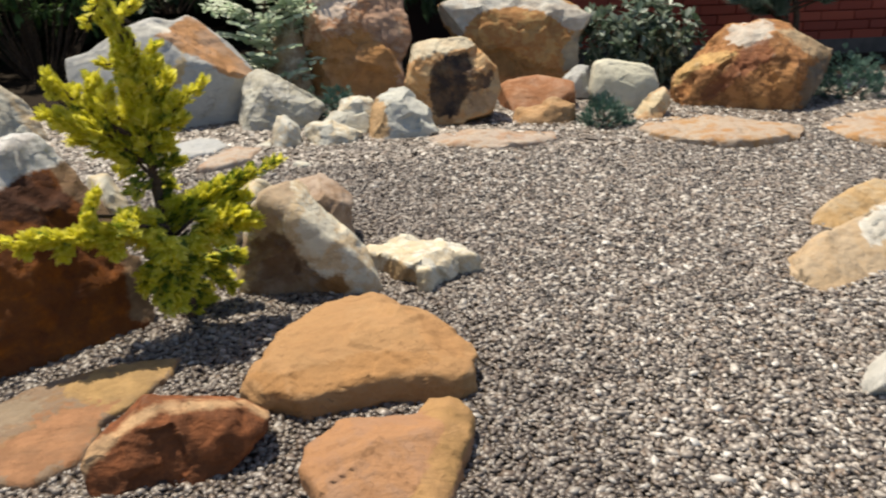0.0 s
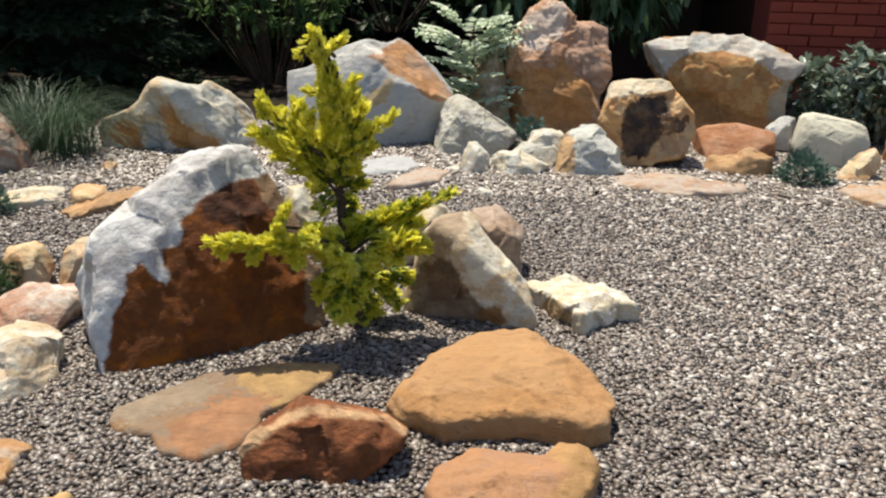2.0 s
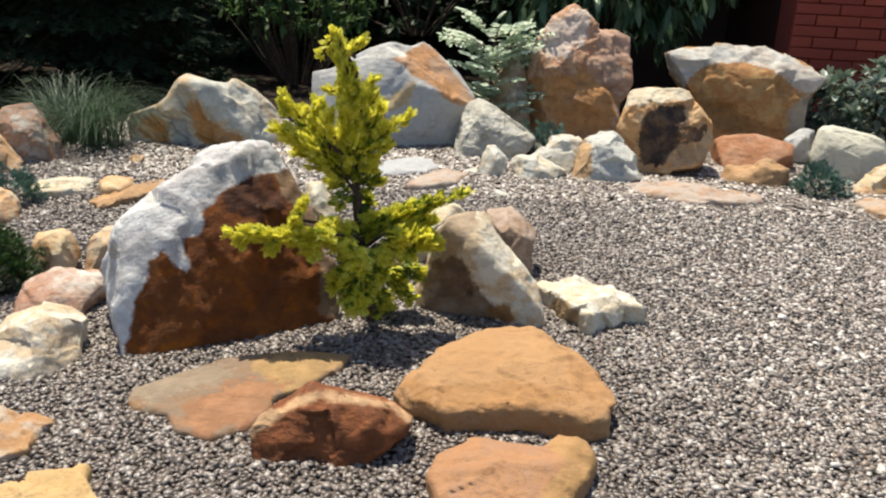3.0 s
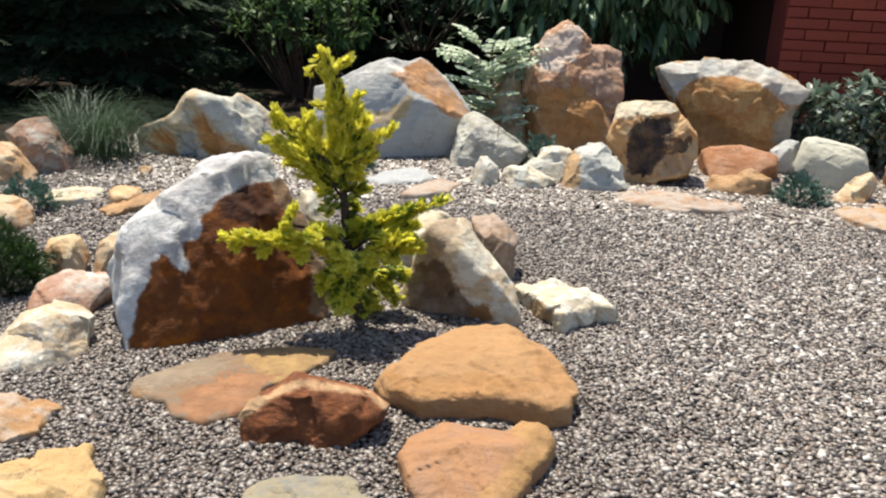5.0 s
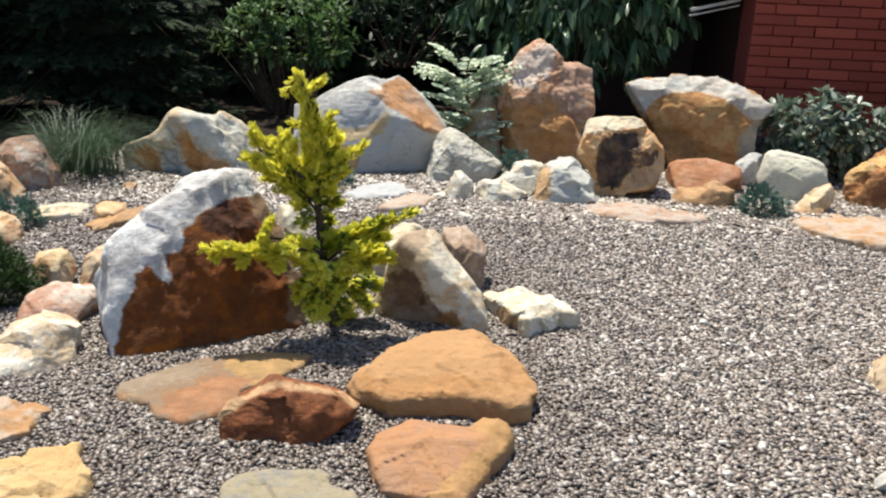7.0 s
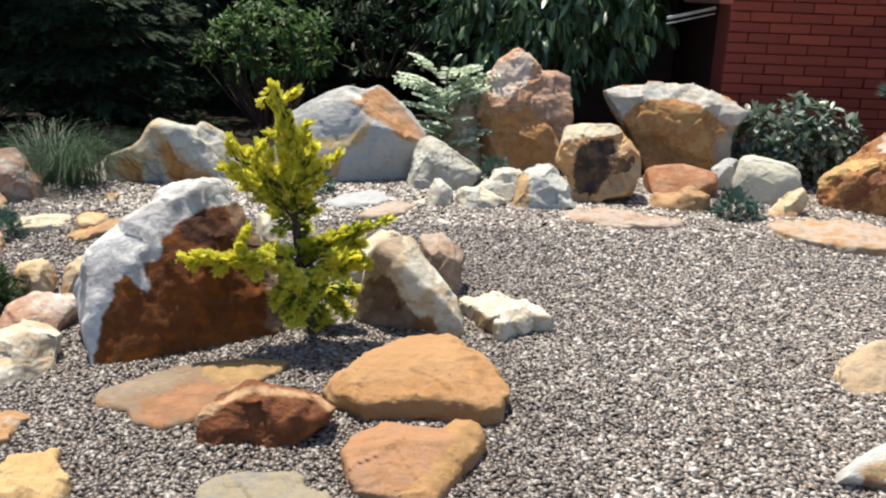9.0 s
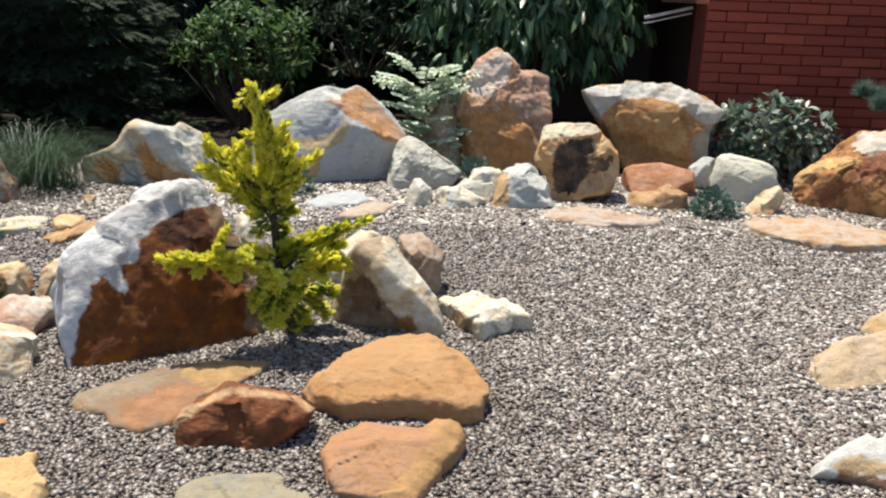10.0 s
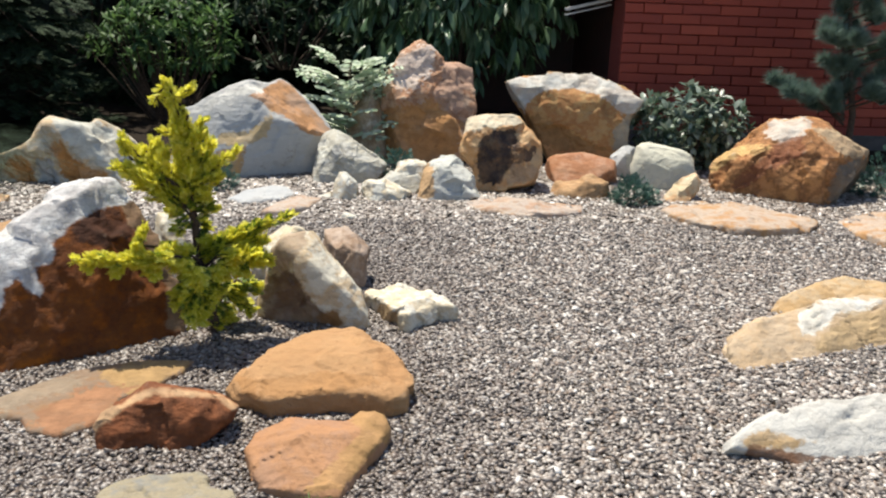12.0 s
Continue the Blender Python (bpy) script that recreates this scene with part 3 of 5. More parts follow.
    # keep the outline's own breadth and height
    for axis in (0, 1):
        lo_, hi_ = poly[:, axis].min(), poly[:, axis].max()
        if axis == 1 and lean < 80:
            hi_ += .8 * dome * depth * math.tan(radians(lean))
        hi_ += grow * axis
        a, b = co[:, axis].min(), co[:, axis].max()
        co[:, axis] = lo_ + (co[:, axis] - a) * (hi_ - lo_) / (b - a)
    me.vertices.foreach_set("co", co.astype(np.float32).ravel())
    me.update()
    a, b = radians(yaw), radians(lean)
    u = Vector((math.cos(a), math.sin(a), 0))
    back = Vector((-math.sin(a), math.cos(a), 0))
    v = back * math.sin(b) + Vector((0, 0, 1)) * math.cos(b)
    n = u.cross(v)
    for i, (_, _, shape) in enumerate(stains):
        far = polygon_distance(co[:, 0] - co[:, 2] * slant[0], co[:, 1] - co[:, 2] * slant[1], shape)
        me.attributes.new("stain_%d" % i, "FLOAT", "POINT").data.foreach_set("value", far.astype(np.float32))
    ob = part(name, me, material)
    ob.matrix_world = Matrix((u, v, n)).transposed().to_4x4()
    ob.matrix_world.translation = Vector(at) + Vector((0, 0, .006 if lean > 80 and .03 < at[2] < .045 else 0))
    kind = "slab" if "slab" in name else "boulder" if "boulder" in name else "stone"
    return tagged(ob, label, kind, "stones of the rockery")


# ---- ground ----
def ground_height(x, y):
    rise = np.clip((np.asarray(y, float) - 3.0) / 1.3, 0, 1)
    return .035 * rise * rise * (3 - 2 * rise) + .006 * np.sin(np.asarray(x) * 2.3 + 1) * np.cos(np.asarray(y) * 1.9)


xs = np.concatenate([[-400, -120, -40, -14, -7], np.linspace(-4.5, 4.5, 91), [7, 14, 40, 120, 400]])
ys = np.concatenate([[-400, -120, -40, -10, -3], np.linspace(0, 8, 81), [10, 16, 40, 120, 400]])
gx, gy = np.meshgrid(xs, ys)
gz = ground_height(gx, gy) - .004
gi = np.arange(gx.size).reshape(gx.shape)
ground = part("ground", mesh_from("ground", np.c_[gx.ravel(), gy.ravel(), gz.ravel()],
              np.stack([gi[:-1, :-1], gi[:-1, 1:], gi[1:, 1:], gi[1:, :-1]], -1).reshape(-1, 4)), M_GROUND)
tagged(ground, "gravel bed with dark soil under the shrubs", "ground", kind="structure")


def pebble_layer(y0, y1, step, res, seed, inner=True):
    """Loose rounded pebbles on the bed, between two distances."""
    rng = np.random.default_rng(seed)
    out_v, out_f, start = [], [], 0
    px, py = np.meshgrid(np.arange(-3.4, 3.6, step), np.arange(y0, y1, step))
    px, py = px.ravel() + rng.uniform(-.5, .5, px.size) * step, py.ravel() + rng.uniform(-.5, .5, py.size) * step
    dark_soil = (px < -1.9) & (py > 4.3)
    keep = np.abs(px - .2) < .60 * (py - .2) + .45
    keep = keep & (py > 1.1) if inner else ~(keep & (py > 1.1))
    keep = keep & ~dark_soil
    px, py = px[keep], py[keep]
    n = len(px)
    if res == 0:
        tv = np.array([(1, 0, 0), (-1, 0, 0), (0, 1, 0), (0, -1, 0), (0, 0, 1), (0, 0, -1)], float)
        tf = np.array([(0, 2, 4), (2, 1, 4), (1, 3, 4), (3, 0, 4)])
    else:
        tv, tf = ico(1)
        tf = tf[tv[tf].mean(1)[:, 2] > -.45]
    size = step * np.exp(rng.normal(-.44 if inner else -.62, .25, n))
    scale = np.stack([size * rng.uniform(1.1, 1.9, n), size * rng.uniform(.72, 1.05, n), size * rng.uniform(.36, .60, n)], 1)
    spin, tip, roll = rng.uniform(0, 2 * np.pi, n), rng.normal(0, .24, n), rng.normal(0, .24, n)
    c, s = np.cos(spin), np.sin(spin)
    rz = np.stack([np.stack([c, -s, 0 * c], 1), np.stack([s, c, 0 * c], 1), np.stack([0 * c, 0 * c, 0 * c + 1], 1)], 1)
    c, s = np.cos(tip), np.sin(tip)
    rx = np.stack([np.stack([0 * c + 1, 0 * c, 0 * c], 1), np.stack([0 * c, c, -s], 1), np.stack([0 * c, s, c], 1)], 1)
    c, s = np.cos(roll), np.sin(roll)
    ry = np.stack([np.stack([c, 0 * c, s], 1), np.stack([0 * c, 0 * c + 1, 0 * c], 1), np.stack([-s, 0 * c, c], 1)], 1)
    turn = rz @ rx @ ry * scale[:, None, :]
    place = np.stack([px, py, ground_height(px, py) + rng.uniform(-.15, .35, n) * step], 1)
    v = np.einsum("nij,vj->nvi", turn, tv) * rng.uniform(.74, 1.18, (n, len(tv), 1)) + place[:, None, :]
    f = tf[None] + (np.arange(n) * len(tv))[:, None, None]
    return v.reshape(-1, 3), f.reshape(-1, 3)


layers = [pebble_layer(1.1, 2.8, .0100, 1, 1), pebble_layer(2.8, 3.8, .0115, 1, 2), pebble_layer(3.8, 5.0, .0130, 0, 3), pebble_layer(-.8, 5.0, .021, 0, 4, False)]
pv, pf, base = [], [], 0
for v, f in layers:
    pv.append(v)
    pf.append(f + base)
    base += len(v)
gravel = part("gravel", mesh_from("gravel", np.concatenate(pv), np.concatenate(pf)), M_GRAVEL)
tagged(gravel, "loose rounded mixed grey, tan and white pebbles", "gravel", kind="stuff")

# ---- stones ----
rock("boulder", "tall standing orange-brown sandstone boulder with rough stepped face", (0.379, 4.966, 0.365), 12, -5.1,
     [(-0.275, -0.263), (-0.281, 0.024), (-0.245, 0.164), (-0.210, 0.253), (-0.095, 0.351), (-0.022, 0.342), (0.048, 0.279), (0.086, 0.233), (0.188, 0.239), (0.263, 0.206), (0.281, -0.044), (0.237, -0.135), (0.197, -0.315), (-0.247, -0.351)],
     0.34, M_TALL, carve=[(S_TALL[0][2], .030), (S_TALL[2][2], .014)], stains=S_TALL, slant=(0.01, -0.08), dome=.10, rough=.020, grow=0.03, seed=1, res=6, chips=5, taper=-.08, cut=.7, planes=[(0, 0, .02, 0, .02), (0, -.04, .02, .08, .28), (-.2, 0, .02, -1.2, -.2)], ledges=[(1, .1, .19, .03), (.35, .94, -.04, .018), (.1, 1, .10, .015)])
rock("boulder", "narrow ochre sandstone boulder leaning behind a taller one", (0.044, 5.046, 0.267), 12, -0.8,
     [(-0.121, -0.097), (-0.090, 0.046), (0.002, 0.171), (0.071, 0.195), (0.121, -0.183), (-0.073, -0.195)],
     0.2, M_OCHRE, seed=2)
rock("boulder", "broad brown boulder with pale grey lichen crust on top", (1.181, 4.932, 0.322), 25, -15.6,
     [(-0.407, 0.165), (-0.334, 0.201), (-0.031, 0.234), (0.087, 0.254), (0.156, 0.220), (0.330, 0.146), (0.407, 0.104), (0.335, -0.022), (0.325, -0.201), (0.205, -0.244), (0.042, -0.254), (-0.121, -0.173), (-0.240, -0.022), (-0.336, 0.092)],
     0.42, M_CRUST, carve=[(S_CRUST[0][2], -.020), (S_CRUST[1][2], .018)], stains=S_CRUST, slant=(0.03, -0.31), dome=.06, rough=.016, grow=0.05, seed=3, res=6, chips=3, taper=-.05, cut=.6, planes=[(0, .10, .02, .05, .55), (0, .10, .02, 0, -.22)], ledges=[(.1, 1, .03, .014), (.3, .95, -.10, -.018)])
rock("boulder", "blocky tan boulder with a dark hollow in its face", (0.700, 4.299, 0.250), 14, -10.7,
     [(-0.217, -0.040), (-0.206, 0.039), (-0.185, 0.140), (-0.153, 0.158), (0.028, 0.176), (0.072, 0.157), (0.102, 0.118), (0.155, 0.089), (0.204, 0.026), (0.217, -0.073), (0.151, -0.131), (0.071, -0.153), (-0.026, -0.176), (-0.103, -0.175), (-0.155, -0.094)],
     0.3, M_HOLE, carve=[(S_HOLE[0][2], .040), (S_HOLE[1][2], .018)], stains=S_HOLE, slant=(0.02, -0.07), chips=7, dome=.35, rough=.014, seed=4, res=6)
rock("stone_slab", "tilted red-brown sandstone slab among boulders", (1.166, 4.537, 0.130), 50, -16.5,
     [(-0.193, 0.031), (-0.145, 0.069), (-0.008, 0.100), (0.099, 0.075), (0.186, 0.054), (0.193, -0.014), (0.064, -0.070), (-0.121, -0.100)],
     0.12, M_RUSTY, seed=5, chips=2, rough=.004, dome=.12, cut=.3, ledges=[])
rock("stone", "small brown layered sandstone at the gravel edge", (1.094, 4.229, 0.094), 35, -16.6,
     [(-0.147, -0.040), (-0.139, 0.013), (-0.005, 0.041), (0.040, 0.066), (0.141, 0.025), (0.147, -0.019), (0.042, -0.057), (-0.086, -0.066)],
     0.13, M_ORANGE, seed=6, rough=.012)
rock("stone", "small rounded grey stone between boulders", (1.420, 4.675, 0.150), 15, -18.9,
     [(-0.074, -0.061), (-0.068, 0.006), (-0.007, 0.061), (0.063, 0.060), (0.074, -0.060)],
     0.12, M_GREY, seed=7)
rock("boulder", "squarish pale cream boulder beside a juniper", (1.560, 4.413, 0.150), 12, -21.6,
     [(-0.166, -0.053), (-0.169, 0.010), (-0.153, 0.104), (-0.099, 0.125), (0.085, 0.102), (0.135, 0.069), (0.169, -0.013), (0.071, -0.097), (-0.053, -0.125)],
     0.24, M_PALECREAM, seed=8, res=6, rough=.006, cut=.4, chips=5, dome=.25, ledges=[])
rock("stone", "wedge-shaped yellow sandstone resting on the gravel", (1.583, 4.187, 0.101), 35, -20.3,
     [(-0.095, -0.080), (-0.058, -0.010), (-0.010, 0.046), (0.058, 0.087), (0.095, 0.037), (0.077, -0.016), (0.036, -0.050), (-0.031, -0.087)],
     0.1, M_YELLOW, seed=9)
rock("stone_slab", "long flat orange sandstone slab lying on gravel", (1.761, 3.909, 0.065), 90, 0,
     [(-0.344, 0.058), (-0.244, 0.196), (-0.064, 0.278), (0.150, 0.240), (0.221, 0.060), (0.321, -0.037), (0.344, -0.135), (0.241, -0.235), (-0.000, -0.278), (-0.120, -0.243), (-0.228, -0.169), (-0.330, -0.065)],
     0.12, M_ORSLAB, cut=.5, chips=6, seed=10, taper=.05, res=6)
rock("boulder", "large rust-red boulder with pale top and layered face", (2.130, 4.233, 0.235), 15, -26.2,
     [(-0.387, -0.123), (-0.369, -0.053), (-0.351, 0.017), (-0.275, 0.063), (-0.229, 0.125), (-0.148, 0.190), (-0.045, 0.212), (0.059, 0.221), (0.198, 0.202), (0.290, 0.147), (0.380, 0.101), (0.387, -0.062), (0.302, -0.164), (0.215, -0.203), (0.018, -0.219), (-0.233, -0.221), (-0.356, -0.203)],
     0.46, M_REDBIG, carve=[(S_REDBIG[2][2], .030), (S_REDBIG[1][2], -.022), (S_REDBIG[4][2], .03)], stains=S_REDBIG, slant=(-0.04, -0.1), rough=.028, seed=11, res=6)
rock("stone_slab", "flat orange sandstone slab at the border", (2.518, 3.770, 0.070), 90, 0,
     [(-0.333, 0.071), (-0.114, 0.236), (0.203, 0.307), (0.333, 0.167), (-0.085, -0.307), (-0.288, -0.297), (-0.330, -0.127)],
     0.13, M_ORSLAB, seed=12)
rock("stone_slab", "thin pinkish sandstone slab sunk into gravel", (0.794, 4.005, 0.066), 90, 0,
     [(-0.284, 0.096), (-0.187, 0.157), (-0.039, 0.169), (0.115, 0.104), (0.284, 0.041), (0.234, -0.104), (0.065, -0.169), (-0.102, -0.146), (-0.247, -0.067)],
     0.09, M_PINK, cut=.4, chips=4, seed=13, taper=.05)
rock("boulder", "rounded pale grey boulder with fine cracks", (-0.024, 4.430, 0.157), 15, 2.4,
     [(-0.198, -0.098), (-0.170, 0.015), (-0.114, 0.119), (-0.067, 0.139), (-0.001, 0.112), (0.084, 0.056), (0.198, -0.037), (0.170, -0.076), (0.056, -0.115), (-0.095, -0.139), (-0.170, -0.126)],
     0.28, M_PALEGREY, seed=14, res=6, rough=.018)
rock("stone", "small upright knobbly white stone", (-0.036, 4.086, 0.072), 15, 2.4,
     [(-0.067, -0.075), (-0.046, 0.027), (-0.029, 0.071), (0.015, 0.084), (0.059, 0.054), (0.067, -0.025), (0.041, -0.074), (-0.029, -0.084)],
     0.13, M_WHITE, seed=15, rough=.012)
rock("stone", "low wedge of white stone lying on gravel", (-0.157, 4.082, 0.033), 45, 4.1,
     [(-0.074, -0.044), (-0.013, 0.003), (0.066, 0.054), (0.074, -0.044), (-0.013, -0.054)],
     0.08, M_WHITE, seed=16)
rock("stone", "angular cream-white stone at the gravel edge", (0.157, 4.073, 0.072), 35, -0.3,
     [(-0.121, 0.024), (-0.109, 0.062), (-0.012, 0.073), (0.059, 0.037), (0.121, 0.010), (0.077, -0.029), (-0.010, -0.072), (-0.080, -0.073)],
     0.14, M_WHITE, seed=17)
rock("stone", "flat white stone stacked on another stone", (0.265, 4.335, 0.150), 35, -2.0,
     [(-0.100, -0.031), (-0.055, 0.031), (0.047, 0.045), (0.100, 0.026), (0.077, -0.030), (-0.025, -0.045)],
     0.1, M_WHITE, seed=18)
rock("stone", "flat pale grey stone under another stone", (0.246, 4.268, 0.097), 40, -1.8,
     [(-0.118, -0.005), (-0.064, 0.043), (0.084, 0.043), (0.118, -0.004), (0.058, -0.041), (-0.025, -0.043)],
     0.1, M_PALEGREY, seed=19)
rock("stone", "grey-white stone with one orange-stained flank", (0.444, 4.135, 0.145), 20, -7.4,
     [(-0.154, -0.092), (-0.128, 0.015), (-0.093, 0.077), (0.020, 0.092), (0.074, 0.050), (0.127, 0.005), (0.154, -0.062), (0.007, -0.090)],
     0.2, M_PALOR, seed=20, res=6, rough=.012)
rock("boulder", "large blue-grey boulder with orange-stained shoulder", (-0.510, 4.536, 0.251), 15, 8.0,
     [(-0.406, -0.254), (-0.404, 0.102), (-0.304, 0.121), (-0.137, 0.216), (-0.043, 0.251), (0.069, 0.241), (0.126, 0.276), (0.182, 0.267), (0.313, 0.153), (0.406, 0.018), (0.326, -0.089), (0.275, -0.185), (0.207, -0.214), (-0.188, -0.276)],
     0.42, M_GREYBIG, carve=[(S_GREYBIG[0][2], .012), (S_GREYBIG[2][2], .008)], stains=S_GREYBIG, slant=(-0.01, -0.09), grow=0.04, seed=21, res=6, rough=.008, dome=.08, chips=2, taper=-.1, k=.008, ledges=[], cut=.35, planes=[(.07, .05, .02, -.2, .25), (.07, .05, .02, .35, -.2), (.07, .05, .02, .6, .8), (-.10, .15, .02, -.25, 1.3)])
rock("boulder", "wavy grey and ochre folded sandstone boulder", (-1.285, 4.245, 0.167), 15, 19.5,
     [(-0.371, -0.014), (-0.340, 0.037), (-0.233, 0.079), (-0.174, 0.105), (-0.130, 0.173), (-0.063, 0.203), (0.020, 0.175), (0.123, 0.188), (0.207, 0.142), (0.309, 0.063), (0.371, -0.185), (-0.179, -0.203), (-0.325, -0.167), (-0.362, -0.090)],
     0.36, M_FOLD, carve=[(S_FOLD[0][2], .022), (S_FOLD[1][2], .030), (S_FOLD[2][2], .018)], stains=S_FOLD, slant=(-0.02, -0.07), grow=0.012, seed=22, res=6, rough=.012, dome=.10, chips=3, taper=-.05, k=.010, cut=.4, planes=[(0, .18, .02, -.26, -.16), (0, .18, .02, .40, .22), (0, .14, .02, 0, 1.3)], ledges=[(.84, .54, .13, .035), (.84, .54, -.02, -.025), (.9, .4, -.15, -.018)])
rock("stone_slab", "flat pale cream stone lying on gravel", (-1.655, 3.579, 0.050), 90, 0,
     [(-0.084, -0.124), (-0.122, 0.033), (-0.068, 0.145), (0.067, 0.162), (0.122, 0.006), (0.052, -0.100), (-0.034, -0.162)],
     0.09, M_CREAM, seed=23)
rock("stone_slab", "small flat tan stone beside another slab", (-1.461, 3.629, 0.060), 90, 0,
     [(-0.061, -0.050), (-0.069, 0.126), (0.015, 0.097), (0.069, -0.016), (0.049, -0.111), (-0.011, -0.126)],
     0.1, M_YELLOW, seed=24)
rock("stone_slab", "long flat orange sandstone strip on gravel", (-1.355, 3.595, 0.050), 90, 0,
     [(-0.118, -0.221), (-0.132, -0.143), (-0.053, 0.054), (0.005, 0.185), (0.132, 0.234), (0.094, 0.032), (0.023, -0.131), (-0.062, -0.234)],
     0.09, M_ORANGE, seed=25)
rock("stone", "small tan cube-like stone", (-1.516, 3.949, 0.035), 10, 23.0,
     [(-0.033, -0.007), (-0.021, 0.025), (0.033, 0.019), (0.028, -0.025), (-0.028, -0.024)],
     0.06, M_YELLOW, seed=26)
rock("stone", "small low brown stone near the grass tuft", (-1.657, 4.036, 0.008), 20, 24.3,
     [(-0.063, -0.025), (-0.044, 0.025), (0.051, 0.030), (0.063, -0.030)],
     0.08, M_RUSTY, seed=27)
rock("boulder", "rounded brown-grey boulder beside ornamental grass", (-1.925, 3.862, 0.128), 12, 28.9,
     [(-0.139, 0.067), (-0.081, 0.112), (0.021, 0.125), (0.062, 0.100), (0.125, -0.022), (0.139, -0.120), (-0.003, -0.125), (-0.071, -0.077)],
     0.26, M_BROWNGREY, seed=28, res=6)
rock("boulder", "rounded light tan boulder at the border", (-1.983, 3.660, 0.092), 12, 31.3,
     [(-0.135, 0.004), (-0.075, 0.067), (-0.006, 0.086), (0.061, 0.076), (0.134, -0.028), (0.135, -0.083), (-0.132, -0.086)],
     0.26, M_TAN, seed=29)
rock("boulder", "low tan boulder behind a clipped green ball shrub", (-1.696, 3.152, 0.055), 15, 31.4,
     [(-0.108, -0.009), (-0.050, 0.044), (0.004, 0.054), (0.073, 0.030), (0.108, -0.020), (0.101, -0.054), (-0.095, -0.050)],
     0.2, M_TAN, seed=30)
rock("stone", "small rounded yellow sandstone on gravel", (-1.270, 2.762, 0.071), 20, 28.2,
     [(-0.066, 0.003), (-0.051, 0.033), (-0.010, 0.050), (0.044, 0.037), (0.066, -0.009), (0.036, -0.050), (-0.050, -0.045)],
     0.12, M_YELLOW, seed=31, rough=.012)
rock("stone", "tan stone tucked behind a large standing boulder", (-1.124, 2.759, 0.089), 15, 25.2,
     [(-0.068, -0.050), (-0.038, 0.028), (0.012, 0.050), (0.068, 0.038), (0.061, -0.049)],
     0.12, M_TAN, seed=32)
rock("stone_slab", "tilted slab, white and red patched sandstone", (-1.123, 2.510, 0.060), 50, 28.3,
     [(-0.126, -0.032), (-0.095, 0.026), (-0.021, 0.062), (0.126, 0.050), (0.114, 0.005), (0.029, -0.035), (-0.059, -0.062), (-0.121, -0.059)],
     0.1, M_REDWHITE, seed=33)
rock("boulder", "pale cream boulder with crumbly face on gravel", (-1.049, 2.186, 0.060), 35, 30.3,
     [(-0.133, -0.003), (-0.085, 0.020), (-0.034, 0.063), (0.008, 0.080), (0.082, 0.073), (0.133, 0.035), (0.118, -0.014), (0.082, -0.073), (-0.023, -0.080), (-0.121, -0.049)],
     0.16, M_CREAMY, seed=34, res=6, rough=.014)
rock("stone_slab", "flat orange sandstone slab set in gravel", (-0.997, 1.916, 0.047), 90, 0,
     [(-0.106, 0.083), (-0.055, 0.096), (0.019, 0.098), (0.098, 0.082), (0.106, -0.034), (0.074, -0.075), (0.012, -0.098)],
     0.08, M_ORSLAB, cut=.5, seed=35, taper=.05)
rock("stone_slab", "flat yellow sandstone slab with layered edge", (-0.804, 1.708, 0.040), 90, 0,
     [(-0.139, 0.019), (-0.077, 0.087), (-0.032, 0.128), (0.051, 0.145), (0.060, 0.101), (0.126, 0.027), (0.139, -0.046), (0.115, -0.093), (-0.038, -0.145)],
     0.1, M_YSLAB, cut=.6, chips=6, seed=36, taper=.05, res=6)
rock("stone_slab", "large flat ochre and grey slab sunk into gravel", (-0.585, 2.170, 0.025), 90, 0,
     [(-0.214, -0.077), (-0.220, -0.032), (-0.153, 0.049), (-0.063, 0.139), (0.090, 0.211), (0.220, 0.211), (0.202, 0.131), (0.150, 0.031), (0.093, -0.026), (0.091, -0.080), (0.061, -0.152), (-0.009, -0.211), (-0.086, -0.176), (-0.112, -0.130), (-0.185, -0.117)],
     0.08, M_SLAB, stains=S_SLAB, slant=(0.64, -1.94), cut=.4, ledges=[], seed=37, taper=.03, res=6, rough=.004, chips=0)
rock("stone", "dark red-brown sandstone block with sunlit rim coloured in", (-0.343, 1.942, 0.070), 25, 8,
     [(-0.159, -0.016), (-0.145, 0.010), (-0.078, 0.041), (-0.042, 0.068), (0.043, 0.050), (0.120, 0.035), (0.159, 0.005), (0.152, -0.029), (0.046, -0.052), (-0.060, -0.068), (-0.135, -0.061), (-0.154, -0.035)],
     0.12, M_REDROCK, stains=S_REDROCK, slant=(0.07, 0.07), dome=.3, chips=4, cut=.4, seed=38, res=6, rough=.008)
rock("boulder", "long tan sandstone boulder with a crack across its top", (-0.016, 2.284, 0.092), 90, 0,
     [(-0.236, -0.101), (-0.167, 0.063), (-0.083, 0.147), (0.076, 0.210), (0.133, 0.122), (0.195, 0.008), (0.236, -0.082), (0.219, -0.181), (0.159, -0.194), (0.034, -0.180), (-0.085, -0.191), (-0.163, -0.210), (-0.195, -0.193)],
     0.15, M_TANROCK, carve=[([(0.097, -0.045), (0.145, 0.016), (0.242, -0.153), (0.22, -0.286), (0.147, -0.284), (0.133, -0.166)], .006)], stains=S_TANROCK, slant=(0.04, -2.18), cut=.5, ledges=[(-.45, .89, .01, .010)], chips=6, dome=.18, tilt=-.06, seed=39, res=6, taper=.04, rough=.012)
